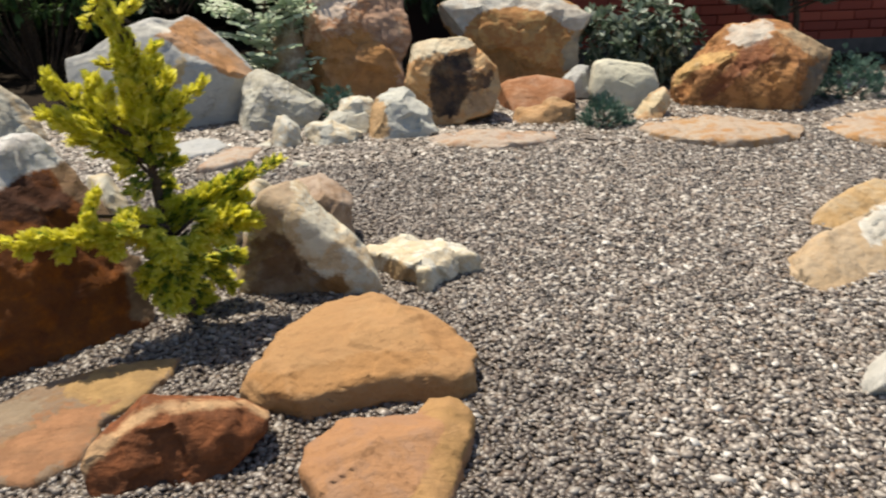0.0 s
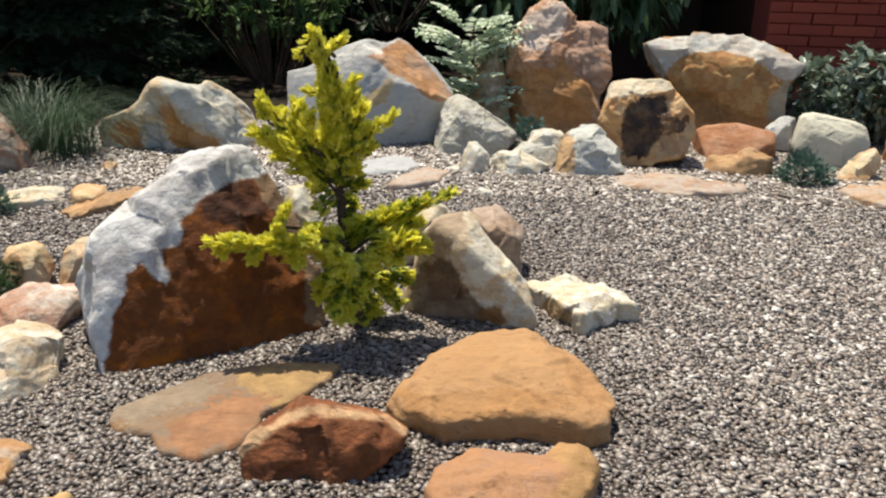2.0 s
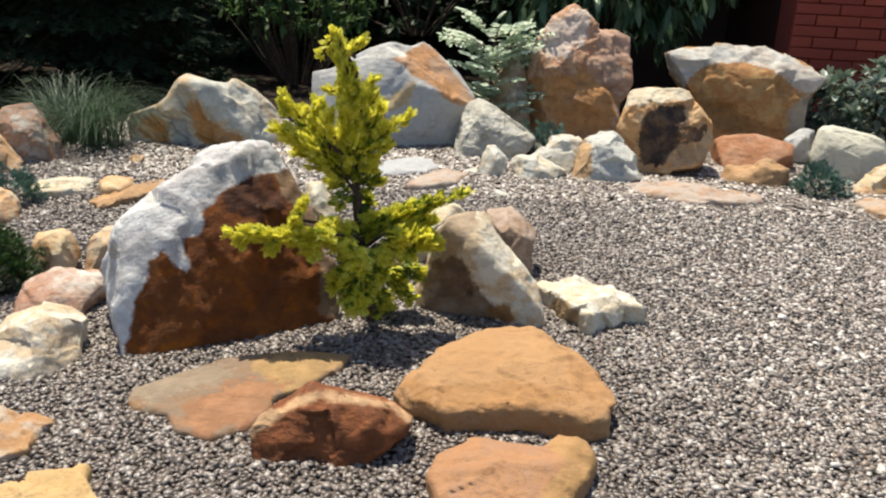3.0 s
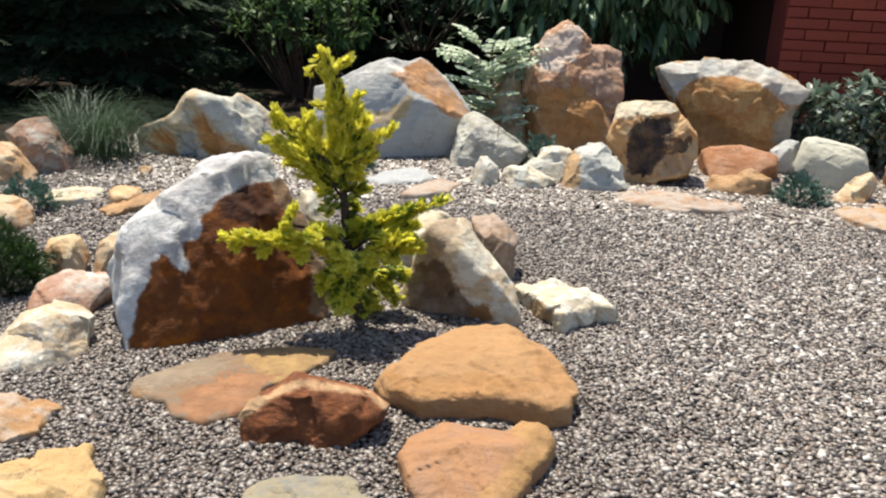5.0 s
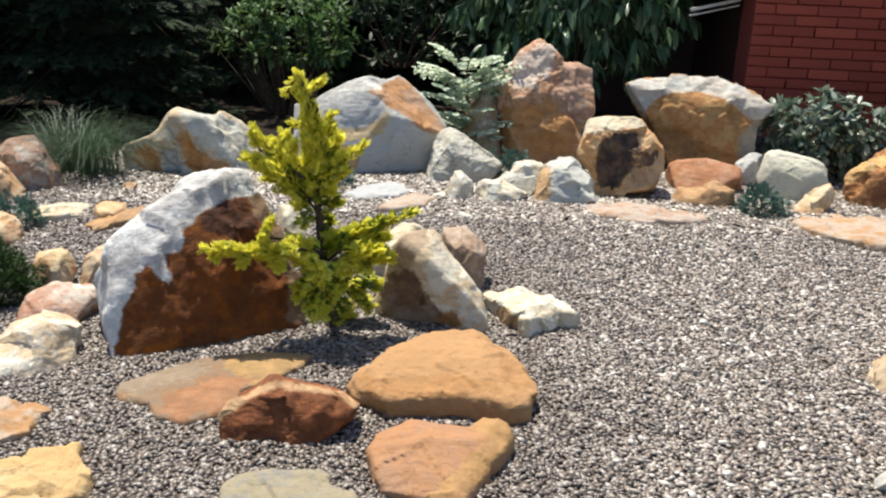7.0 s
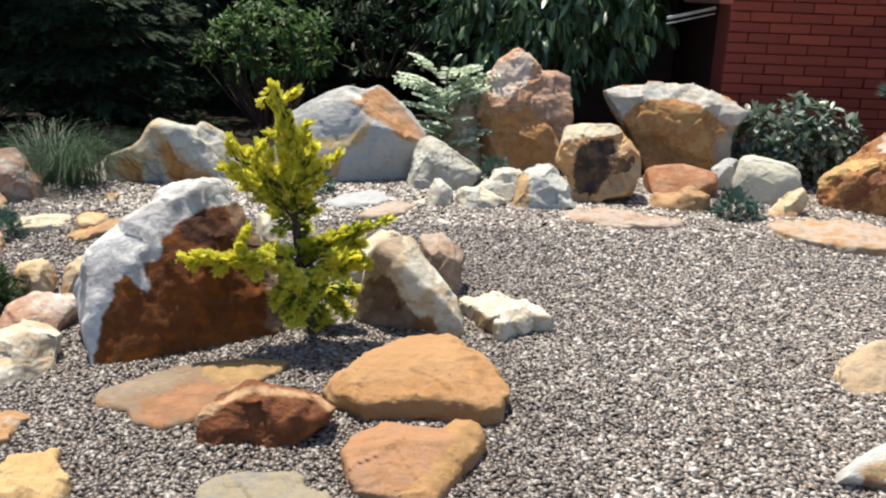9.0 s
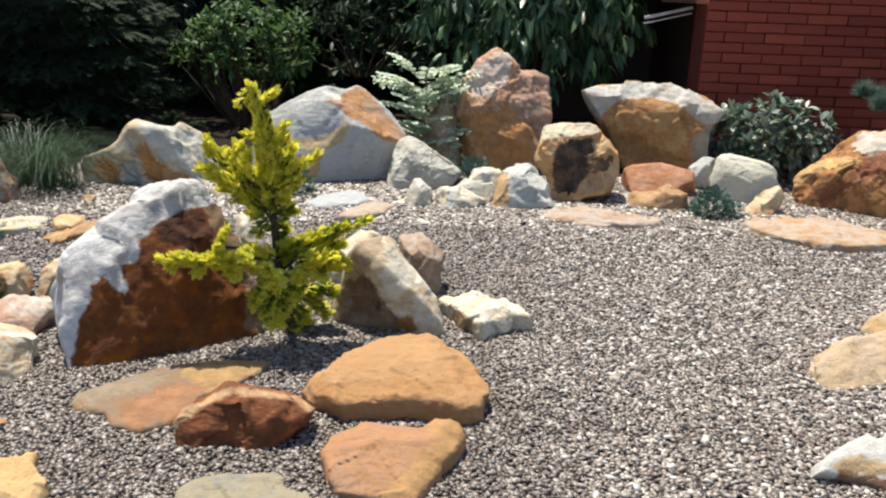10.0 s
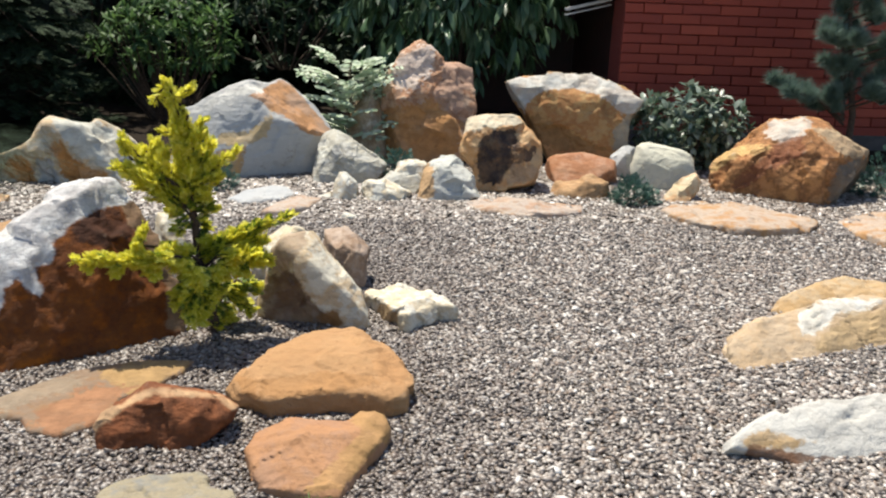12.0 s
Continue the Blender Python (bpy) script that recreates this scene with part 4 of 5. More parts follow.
rock("boulder", "orange heart-shaped flat-topped sandstone with a raised rim", (-0.001, 1.869, 0.058), 90, 0,
     [(-0.160, 0.006), (-0.144, 0.063), (-0.083, 0.121), (-0.014, 0.115), (0.060, 0.115), (0.081, 0.152), (0.143, 0.143), (0.160, 0.088), (0.135, 0.012), (0.087, -0.059), (0.051, -0.152), (-0.048, -0.137), (-0.104, -0.115), (-0.139, -0.057)],
     0.12, M_HEART, stains=S_HEART, slant=(0.02, -1.66), cut=.45, ledges=[], dome=.22, tilt=-.12, chips=4, seed=40, res=6, taper=-.04, rough=.006)
rock("stone_slab", "flat grey slab with yellow stains sunk into gravel", (-0.285, 1.729, 0.020), 90, 0,
     [(-0.150, -0.006), (-0.124, 0.055), (-0.057, 0.090), (-0.005, 0.104), (0.070, 0.081), (0.078, 0.038), (0.127, 0.024), (0.150, -0.030), (0.133, -0.104), (-0.120, -0.100)],
     0.07, M_GREYSLAB, ledges=[], seed=41, taper=.03, rough=.005, chips=0, res=6)
rock("boulder", "large leaning boulder, rust-brown face with grey-white crust", (-0.691, 2.494, 0.227), 23, 33,
     [(-0.28, -0.238), (-0.284, -0.085), (-0.262, 0.033), (-0.23, 0.073), (-0.114, 0.151), (0.044, 0.222), (0.11, 0.24), (0.186, 0.211), (0.224, 0.145), (0.259, 0.036), (0.284, -0.128), (0.259, -0.21), (0.086, -0.234), (-0.136, -0.24)],
     0.26, M_DARK, carve=[(S_DARK[2][2], -.010), (S_DARK[0][2], .006)], stains=S_DARK, slant=(-0.25, -0.07), dome=.32, taper=-.05, ledges=[], seed=42, res=6, rough=.014)
rock("boulder", "leaning pale boulder with dark brown foot", (-0.063, 2.605, 0.165), 25, 10,
     [(-0.166, -0.079), (-0.134, -0.014), (-0.108, 0.103), (-0.069, 0.133), (-0.016, 0.147), (0.024, 0.141), (0.050, 0.111), (0.095, 0.039), (0.154, -0.046), (0.166, -0.098), (0.149, -0.147), (0.073, -0.140), (-0.089, -0.146), (-0.160, -0.117)],
     0.2, M_LEAN, carve=[(S_LEAN[0][2], .020)], stains=S_LEAN, slant=(-0.13, -0.09), seed=43, res=6, rough=.008, chips=6, ledges=[], dome=.2, taper=0.0, cut=.5, planes=[(-.04, .09, .02, -.42, -.40), (-.04, .09, .02, .28, .26)])
rock("stone", "rounded brownish stone behind a leaning boulder", (0.011, 2.961, 0.113), 10, -0.4,
     [(-0.083, 0.082), (-0.023, 0.086), (0.045, 0.064), (0.078, 0.036), (0.083, -0.005), (0.073, -0.074), (-0.058, -0.086)],
     0.16, M_BROWNTOP, seed=44)
rock("stone", "pale cream stone behind the golden conifer", (-0.217, 3.072, 0.110), 20, 4.9,
     [(-0.105, 0.014), (-0.021, 0.048), (0.010, 0.069), (0.080, 0.067), (0.105, 0.014), (-0.024, -0.069), (-0.102, -0.064)],
     0.14, M_CREAM, seed=45)
rock("stone", "pale cream stone beside the conifer trunk", (-0.548, 2.890, 0.200), 15, 14.2,
     [(-0.042, 0.033), (-0.028, 0.069), (0.012, 0.065), (0.054, -0.021), (0.039, -0.069), (-0.054, -0.063)],
     0.14, M_CREAM, seed=46)
rock("stone", "angular white stone with orange underside on gravel", (0.228, 2.760, 0.080), 90, 0,
     [(-0.150, 0.056), (-0.093, 0.115), (-0.033, 0.176), (0.010, 0.157), (0.038, 0.081), (0.118, 0.005), (0.150, -0.075), (0.082, -0.087), (0.012, -0.144), (-0.016, -0.176), (-0.091, -0.072)],
     0.13, M_WHITEOR, cut=.55, chips=8, dome=.15, seed=47, res=6, taper=.0, rough=.014)
rock("boulder", "long tan and white sandstone lying on gravel", (1.509, 2.526, 0.050), 52, 20,
     [(-0.434, -0.06), (-0.391, 0.001), (-0.325, 0.047), (-0.245, 0.072), (-0.096, 0.087), (0.082, 0.106), (0.288, 0.089), (0.434, 0.037), (0.331, -0.085), (0.149, -0.088), (-0.062, -0.093), (-0.247, -0.105), (-0.369, -0.097)],
     0.22, M_RR, stains=S_RR, slant=(-1.27, -0.39), cut=.4, ledges=[], chips=3, dome=.10, taper=.0, seed=48, res=6, rough=.014)
rock("boulder", "layered yellow sandstone behind another stone", (1.785, 2.833, 0.027), 55, 15,
     [(-0.347, 0.01), (-0.293, 0.057), (-0.222, 0.078), (-0.083, 0.11), (0.036, 0.104), (0.171, 0.078), (0.347, 0.034), (0.238, -0.11), (0.008, -0.084), (-0.169, -0.064), (-0.302, -0.057)],
     0.2, M_UPPER, cut=.5, chips=4, dome=.10, taper=.0, seed=49, res=6, rough=.014)
rock("boulder", "pale white boulder with brown shaded underside on gravel", (1.249, 1.892, 0.021), 50, 12,
     [(-0.326, 0.014), (-0.306, 0.051), (-0.242, 0.08), (-0.149, 0.102), (-0.051, 0.124), (0.128, 0.117), (0.308, 0.096), (0.326, 0.014), (0.206, -0.124), (-0.001, -0.118), (-0.112, -0.074), (-0.209, -0.026), (-0.285, -0.0)],
     0.2, M_RB, stains=S_RB, slant=(-0.98, -0.23), cut=.4, ledges=[], chips=3, dome=.10, taper=.0, seed=50, res=6, rough=.012)
rock("stone_slab", "flat pale blue-grey slab lying on gravel", (-0.415, 4.154, 0.055), 90, 0,
     [(-0.158, -0.089), (-0.101, 0.044), (0.025, 0.175), (0.102, 0.140), (0.158, 0.026), (0.091, -0.092), (-0.068, -0.175)],
     0.07, M_GREYLIGHT, cut=.4, chips=4, seed=51, rough=.004)
rock("stone_slab", "flat pinkish brown slab lying on gravel", (-0.264, 3.964, 0.058), 90, 0,
     [(-0.128, -0.159), (-0.084, 0.013), (0.020, 0.166), (0.128, 0.137), (0.059, -0.080), (-0.046, -0.166)],
     0.06, M_PINK, cut=.4, chips=4, seed=52, rough=.004)
rock("stone", "tiny thin white flat stone on gravel", (-0.006, 3.806, 0.045), 90, 0,
     [(-0.037, 0.007), (0.003, 0.042), (0.037, -0.001), (-0.002, -0.042)],
     0.04, M_WHITE, seed=53)


# ---- plants ----
def leaf_shape(length, width, bend=.15, fold=.12):
    """A pointed leaf along +y, folded along its rib, six triangles."""
    l, w = length, width / 2
    v = [(0, 0, 0), (-w * .8, l * .35, fold * w * 2), (0, l * .38, -bend * l * .15), (w * .8, l * .35, fold * w * 2),
         (-w * .75, l * .7, fold * w - bend * l * .5), (0, l * .72, -bend * l * .55), (w * .75, l * .7, fold * w - bend * l * .5), (0, l, -bend * l)]
    f = [(0, 2, 1), (0, 3, 2), (1, 2, 5), (1, 5, 4), (2, 3, 6), (2, 6, 5), (4, 5, 7), (5, 6, 7)]
    return np.array(v, float), np.array(f)


def sprig_shape(length, width, pairs=5, seed=0, joined=True):
    """A flat feathery conifer spray along +y with small side shoots."""
    rng = np.random.default_rng(seed)
    v, f = [], []

    def shoot(p, d, l, w):
        d = np.array(d) / np.linalg.norm(d)
        side = np.cross(d, (0, 0, 1))
        i = len(v)
        z = np.array((0, 0, w * .5))
        v.extend([p, p + d * l * .5 + side * w, p + d * l * .5 - side * w, p + d * l, p + d * l * .5 + z])
        f.extend([(i, i + 1, i + 4), (i, i + 4, i + 2), (i + 1, i + 3, i + 4), (i + 4, i + 3, i + 2)])
    shoot(np.zeros(3), (0, 1, .05), length, width * .14)
    for k in range(pairs):
        t = (k + .6) / (pairs + .4)
        for s in (-1, 1):
            l = width * (1.05 - .75 * t) * rng.uniform(.8, 1.2)
            shoot(np.array((0, length * t * .85, 0)), (s * 1.0, .95, rng.uniform(-.2, .35)), l, width * .13)
    return np.array(v, float), np.array(f)


def needle_tuft(count, length, seed=0, spread=1.0):
    rng = np.random.default_rng(seed)
    v, f = [], []
    for _ in range(count):
        d = rng.normal(size=3) * (spread, 1, spread)
        d[1] = abs(d[1]) + .2
        d /= np.linalg.norm(d)
        p = np.array((0, rng.uniform(-.35, .35) * length, 0))
        side = np.cross(d, rng.normal(size=3))
        side *= length * .03 / np.linalg.norm(side)
        i = len(v)
        v.extend([p - side, p + side, p + d * length * rng.uniform(.8, 1.1)])
        f.append((i, i + 1, i + 2))
    return np.array(v, float), np.array(f)


def tube(points, radii, sides=7):
    """A tapered bent stem through a few points, as arrays."""
    pts = np.asarray(points, float)
    v, f = [], []
    for i, p in enumerate(pts):
        d = pts[min(i + 1, len(pts) - 1)] - pts[max(i - 1, 0)]
        d /= np.linalg.norm(d)
        a = np.cross(d, (.3, 1, .2))
        a /= np.linalg.norm(a)
        b = np.cross(d, a)
        for k in range(sides):
            t = 2 * math.pi * k / sides
            v.append(p + (a * math.cos(t) + b * math.sin(t)) * radii[i])
    for i in range(len(pts) - 1):
        for k in range(sides):
            q = (k + 1) % sides
            f.append((i * sides + k, i * sides + q, (i + 1) * sides + q, (i + 1) * sides + k))
    return np.array(v), np.array(f)


def join(pieces):
    v, f, n = [], [], 0
    for pv_, pf_ in pieces:
        v.append(pv_)
        f.append(np.asarray(pf_) + n)
        n += len(pv_)
    return np.concatenate(v), np.concatenate(f)


def thing(name, at, label, category, group=""):
    e = new(name)
    e.location = at
    return tagged(e, label, category, group)


def plume(rng, a, b, r, count):
    """Places and directions of sprays that fill a plume from a to b, pointing outward and on."""
    a, b = np.asarray(a, float), np.asarray(b, float)
    axis = b - a
    t = rng.uniform(0, 1, count) ** .8
    around = rng.normal(size=(count, 3))
    around -= np.outer(around @ axis / (axis @ axis), axis)
    around /= np.linalg.norm(around, axis=1, keepdims=True) + 1e-9
    rad = r * np.sqrt(rng.uniform(.05, 1, count)) * (1 - .55 * t)
    place = a + t[:, None] * axis + around * rad[:, None]
    out = around * rng.uniform(.4, 1.0, (count, 1)) + axis / np.linalg.norm(axis) * rng.uniform(.7, 1.5, (count, 1)) + (0, 0, .45)
    depth = rad / r * .5 + t * .6
    return place, out, depth


# golden conifer: an upright leader over a low spreading skirt
def golden_conifer():
    base = np.array((-.350, 2.60, 0.0))
    tree = thing("golden_conifer", base, "golden yellow dwarf conifer with open trunk and spreading skirt", "conifer")
    rng = np.random.default_rng(5)
    stems = [tube([(0, 0, -.03), (-.022, 0, .14), (-.045, 0, .27), (-.055, 0, .408), (-.06, 0, .517), (-.086, 0, .683)], [.017, .014, .012, .010, .006, .003], 8)]
    # x, z of the start and the end beside the trunk, width, how far toward the back
    leader = [
        (-0.053, 0.37, -0.055, 0.408, 0.02, 0), (-0.055, 0.38, -0.06, 0.517, 0.035, 0), (-0.06, 0.487, -0.074, 0.619, 0.029, 0), (-0.074, 0.59, -0.086, 0.683, 0.019, 0),
        (-0.086, 0.676, -0.108, 0.729, 0.012, 0), (-0.105, 0.722, -0.14, 0.673, 0.007, 0), (-0.08, 0.683, -0.04, 0.712, 0.01, 0), (-0.078, 0.649, -0.1, 0.669, 0.009, -0.01),
        (-0.071, 0.583, -0.127, 0.59, 0.01, 0), (-0.067, 0.574, -0.089, 0.646, 0.015, 0.01),
    ]
    upper_right = [
        (-0.053, 0.562, -0.015, 0.625, 0.013, 0), (-0.052, 0.521, -0.02, 0.589, 0.02, -0.02), (-0.057, 0.47, 0.005, 0.556, 0.02, 0.01), (-0.026, 0.443, 0.018, 0.506, 0.02, 0),
        (0.015, 0.494, 0.078, 0.542, 0.012, 0), (-0.043, 0.447, 0.029, 0.466, 0.017, -0.02), (-0.063, 0.419, -0.01, 0.499, 0.023, 0.03),
    ]
    left_bough = [
        (-0.079, 0.378, -0.165, 0.477, 0.029, 0), (-0.12, 0.442, -0.21, 0.479, 0.023, -0.02), (-0.18, 0.481, -0.255, 0.496, 0.013, -0.02), (-0.162, 0.473, -0.232, 0.577, 0.015, 0),
        (-0.215, 0.515, -0.241, 0.558, 0.009, 0), (-0.152, 0.447, -0.151, 0.556, 0.02, 0.02), (-0.128, 0.472, -0.12, 0.539, 0.017, -0.02), (-0.129, 0.417, -0.199, 0.434, 0.02, 0.02),
        (-0.098, 0.413, -0.158, 0.409, 0.017, -0.02), (-0.116, 0.416, -0.093, 0.494, 0.017, 0.03), (-0.197, 0.482, -0.189, 0.539, 0.015, 0.02),
    ]
    inner = [
        (-0.057, 0.351, -0.097, 0.311, 0.017, -0.01), (-0.054, 0.357, -0.003, 0.375, 0.02, 0), (-0.055, 0.32, -0.015, 0.317, 0.017, 0.02), (-0.06, 0.375, -0.114, 0.355, 0.017, 0.02),
        (-0.048, 0.294, -0.025, 0.28, 0.012, 0), (-0.051, 0.416, -0.012, 0.418, 0.02, -0.02),
    ]
    skirt_left = [
        (-0.026, 0.255, -0.104, 0.266, 0.017, -0.1), (-0.069, 0.279, -0.175, 0.26, 0.015, -0.16), (-0.159, 0.269, -0.245, 0.274, 0.012, -0.18), (-0.228, 0.283, -0.318, 0.281, 0.009, -0.2),
        (-0.171, 0.272, -0.172, 0.317, 0.01, -0.16), (-0.176, 0.307, -0.15, 0.359, 0.012, -0.15), (-0.216, 0.271, -0.228, 0.24, 0.009, -0.18), (-0.278, 0.275, -0.293, 0.257, 0.007, -0.19),
        (-0.12, 0.268, -0.138, 0.234, 0.013, -0.16), (-0.09, 0.253, -0.089, 0.294, 0.012, -0.13), (-0.055, 0.267, -0.063, 0.236, 0.017, -0.12),
    ]
    skirt_right = [
        (-0.044, 0.23, -0.001, 0.26, 0.017, 0), (-0.009, 0.249, 0.09, 0.303, 0.016, 0), (0.075, 0.291, 0.158, 0.334, 0.013, 0), (0.15, 0.327, 0.225, 0.359, 0.009, 0),
        (0.024, 0.254, 0.057, 0.235, 0.02, -0.06), (0.054, 0.229, 0.127, 0.243, 0.019, -0.04), (0.117, 0.236, 0.159, 0.226, 0.012, -0.02), (0.073, 0.264, 0.142, 0.277, 0.013, 0.02),
        (0.012, 0.236, 0.028, 0.202, 0.016, -0.08), (0.083, 0.231, 0.084, 0.202, 0.012, -0.05),
    ]
    hanging = [
        (-0.023, 0.247, -0.034, 0.187, 0.019, -0.12), (-0.032, 0.19, -0.071, 0.153, 0.015, -0.13), (-0.06, 0.154, -0.086, 0.13, 0.009, -0.13), (-0.034, 0.184, -0.033, 0.085, 0.015, -0.12),
        (-0.021, 0.193, 0.017, 0.148, 0.016, -0.1), (-0.012, 0.15, -0.008, 0.102, 0.012, -0.11), (-0.046, 0.136, -0.055, 0.1, 0.009, -0.12), (-0.006, 0.145, 0.059, 0.099, 0.015, 0.04),
        (0.024, 0.106, 0.09, 0.042, 0.012, 0.06), (-0.007, 0.091, 0.027, 0.016, 0.013, 0.05), (0.056, 0.146, 0.113, 0.116, 0.013, 0.05), (-0.022, 0.075, 0.003, 0.008, 0.009, 0),
    ]
    limbs = leader + upper_right + left_bough + inner + skirt_left + skirt_right + hanging
    places, outs, deep, big, limb = [], [], [], [], []
    for x0, z0, x1, z1, r, y in limbs:
        low = z0 < .30
        r, fill = (r * 1.25, 1.5) if low else (r * .85, 1.0)
        a, b = (x0, y * .9, z0), (x1, y, z1)
        p, o, d = plume(rng, a, b, r, int(fill * (170 * (r / .03) ** 1.1 * (np.hypot(x1 - x0, z1 - z0) / .1) ** .7 + 26)))
        places.append(p), outs.append(o), deep.append(d), big.append(np.full(len(p), np.clip(r / .026, .5, 1.15)))
        limb.append(tube([(-.02 - .03 * z0 + x0 * .15, y * .2, max(z0 - .05, .02)), a, ((x0 + x1) / 2, y * .8, (z0 + z1) / 2 + .005), b], [.005, .004, .003, .001], 5))
    places, outs, deep, big = np.concatenate(places), np.concatenate(outs), np.concatenate(deep), np.concatenate(big)
    part("trunk", mesh_from("trunk", *join(stems)), M_BARK, tree, "thin brown trunk with bare lower stems")
    for q in limb:
        part("branch", mesh_from("branch", *q), M_BARK, tree)
    # yellow young tips; light on the left, shade right and low coloured in
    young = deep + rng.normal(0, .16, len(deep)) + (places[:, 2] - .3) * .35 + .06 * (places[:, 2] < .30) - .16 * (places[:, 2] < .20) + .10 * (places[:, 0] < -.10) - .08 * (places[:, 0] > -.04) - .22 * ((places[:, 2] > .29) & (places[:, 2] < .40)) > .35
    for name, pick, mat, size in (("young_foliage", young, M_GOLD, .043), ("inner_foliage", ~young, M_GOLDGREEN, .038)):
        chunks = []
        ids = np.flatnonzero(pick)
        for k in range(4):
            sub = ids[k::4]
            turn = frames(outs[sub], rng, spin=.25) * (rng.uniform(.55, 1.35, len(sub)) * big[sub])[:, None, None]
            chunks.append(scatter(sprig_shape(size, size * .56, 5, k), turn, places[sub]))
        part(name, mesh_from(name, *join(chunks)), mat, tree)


golden_conifer()


def leafy_shrub(name, label, at, size, count, leaf, mat, seed, whorl=7, droop=0.0, stems=8, rise=0.0, hollow=.35, bark=M_BARK):
    """Leaves in whorls at the ends of twigs, over an uneven rounded volume."""
    rng = np.random.default_rng(seed)
    shrub = thing(name, at, label, "shrub")
    size = np.array(size, float)
    d = rng.normal(size=(count, 3))
    d /= np.linalg.norm(d, axis=1, keepdims=True)
    lump = np.array([1 + .28 * noise.noise(Vector(q * 2.2) + Vector((seed, 0, 0))) for q in d])
    rad = (hollow + (1 - hollow) * rng.uniform(0, 1, count) ** .6) * lump
    tips = d * rad[:, None] * size + (0, 0, size[2] + rise)
    tips[:, 2] = np.maximum(tips[:, 2], .02)
    pieces = []
    for i in rng.choice(count, min(stems, count), False):
        t = tips[i]
        root = np.array((t[0] * .15, t[1] * .15, -.02))
        mid = root * .5 + t * .5 + (rng.normal(0, .02), rng.normal(0, .02), -.03)
        pieces.append(tube([root, mid, t], [.010, .007, .003], 5))
    for q in pieces:
        part("stem", mesh_from("stem", *q), bark, shrub)
    n = count * whorl
    outward = np.repeat(d * (1, 1, .6) + (0, 0, .35), whorl, 0)
    outward /= np.linalg.norm(outward, axis=1, keepdims=True)
    fan = rng.normal(size=(n, 3))
    fan -= (fan * outward).sum(1, keepdims=True) * outward
    fan /= np.linalg.norm(fan, axis=1, keepdims=True)
    way = outward * rng.uniform(.2, .9, (n, 1)) + fan + (0, 0, -droop)
    turn = frames(way, rng) * rng.uniform(.65, 1.15, (n, 1, 1))
    part("leaves", mesh_from("leaves", *scatter(leaf_shape(*leaf), turn, np.repeat(tips, whorl, 0))), mat, shrub)
    return shrub


def sprig_cushion(name, label, at, size, count, spray, mat, seed, up=.4):
    """A low mound of short conifer sprays."""
    rng = np.random.default_rng(seed)
    shrub = thing(name, at, label, "shrub", "juniper cushions" if name == "juniper_cushion" else "")
    size = np.array(size, float)
    d = rng.normal(size=(count, 3))
    d[:, 2] = np.abs(d[:, 2]) - .15
    d /= np.linalg.norm(d, axis=1, keepdims=True)
    lump = np.array([1 + .35 * noise.noise(Vector(q * 2.5) + Vector((seed * 3, 0, 0))) for q in d])
    places = d * (lump * rng.uniform(.55, .95, count))[:, None] * size
    places[:, 2] = np.maximum(places[:, 2], 0.0)
    way = d + rng.normal(0, .45, d.shape) + (0, 0, up)
    turn = frames(way, rng, spin=.4) * rng.uniform(.6, 1.2, (count, 1, 1))
    stems = [tube([(0, 0, -.02), q * .4, q * .8], [.006, .004, .002], 4) for q in places[:10]]
    for q in stems:
        part("stem", mesh_from("stem", *q), M_BARK, shrub)
    part("foliage", mesh_from("foliage", *scatter(sprig_shape(spray, spray * .6, 3, seed), turn, places)), mat, shrub)
    return shrub


def grass_tuft(name, label, at, blades, length, spread, width, mat, seed):
    """Thin blades that rise from one crown and arch over."""
    rng = np.random.default_rng(seed)
    tuft = thing(name, at, label, "grass")
    v, f = [], []
    for _ in range(blades):
        a = rng.uniform(0, 2 * math.pi)
        l = length * rng.uniform(.55, 1.1)
        out = spread * rng.uniform(.15, 1.1)
        root = np.array((math.cos(a + 1), math.sin(a + 1), 0)) * rng.uniform(0, .3) * spread
        bend = rng.uniform(1.3, 2.6)
        side = np.array((-math.sin(a), math.cos(a), 0)) * width / 2
        i = len(v)
        for k in range(6):
            t = k / 5
            p = root + np.array((math.cos(a), math.sin(a), 0)) * out * t ** bend + np.array((0, 0, l * (t * 1.25 - .62 * t * t * (1 + out))))
            p += rng.normal(0, .009, 3)
            w = side * (1 - t * .85)
            v.extend([p - w, p + w])
        for k in range(5):
            q = i + 2 * k
            f.append((q, q + 1, q + 3, q + 2))
    part("blades", mesh_from("blades", np.array(v), np.array(f)), mat, tuft)


leafy_shrub("rhododendron", "green rhododendron bush with whorled leathery leaves", (-1.36, 6.35, 0), (.52, .40, .30), 215, (.088, .027, .2), M_RHODO, 11, whorl=8, stems=40, rise=.30, hollow=.5)
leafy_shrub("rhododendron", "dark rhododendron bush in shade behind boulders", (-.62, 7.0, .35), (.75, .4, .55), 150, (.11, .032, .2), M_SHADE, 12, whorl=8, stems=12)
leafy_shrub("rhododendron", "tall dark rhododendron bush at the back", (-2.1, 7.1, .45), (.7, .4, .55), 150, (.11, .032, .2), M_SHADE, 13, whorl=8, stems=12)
leafy_shrub("laurel_bush", "tall dark green bush with long drooping leaves", (.66, 6.6, .34), (.92, .50, .70), 380, (.175, .050, .3), M_LAUREL, 14, whorl=7, droop=1.3, stems=18)
leafy_shrub("variegated_bush", "low bush with small cream-edged grey-green leaves", (1.90, 5.02, .02), (.37, .26, .24), 330, (.066, .034, .12), M_VARIEG, 15, whorl=6, stems=16, hollow=.25)
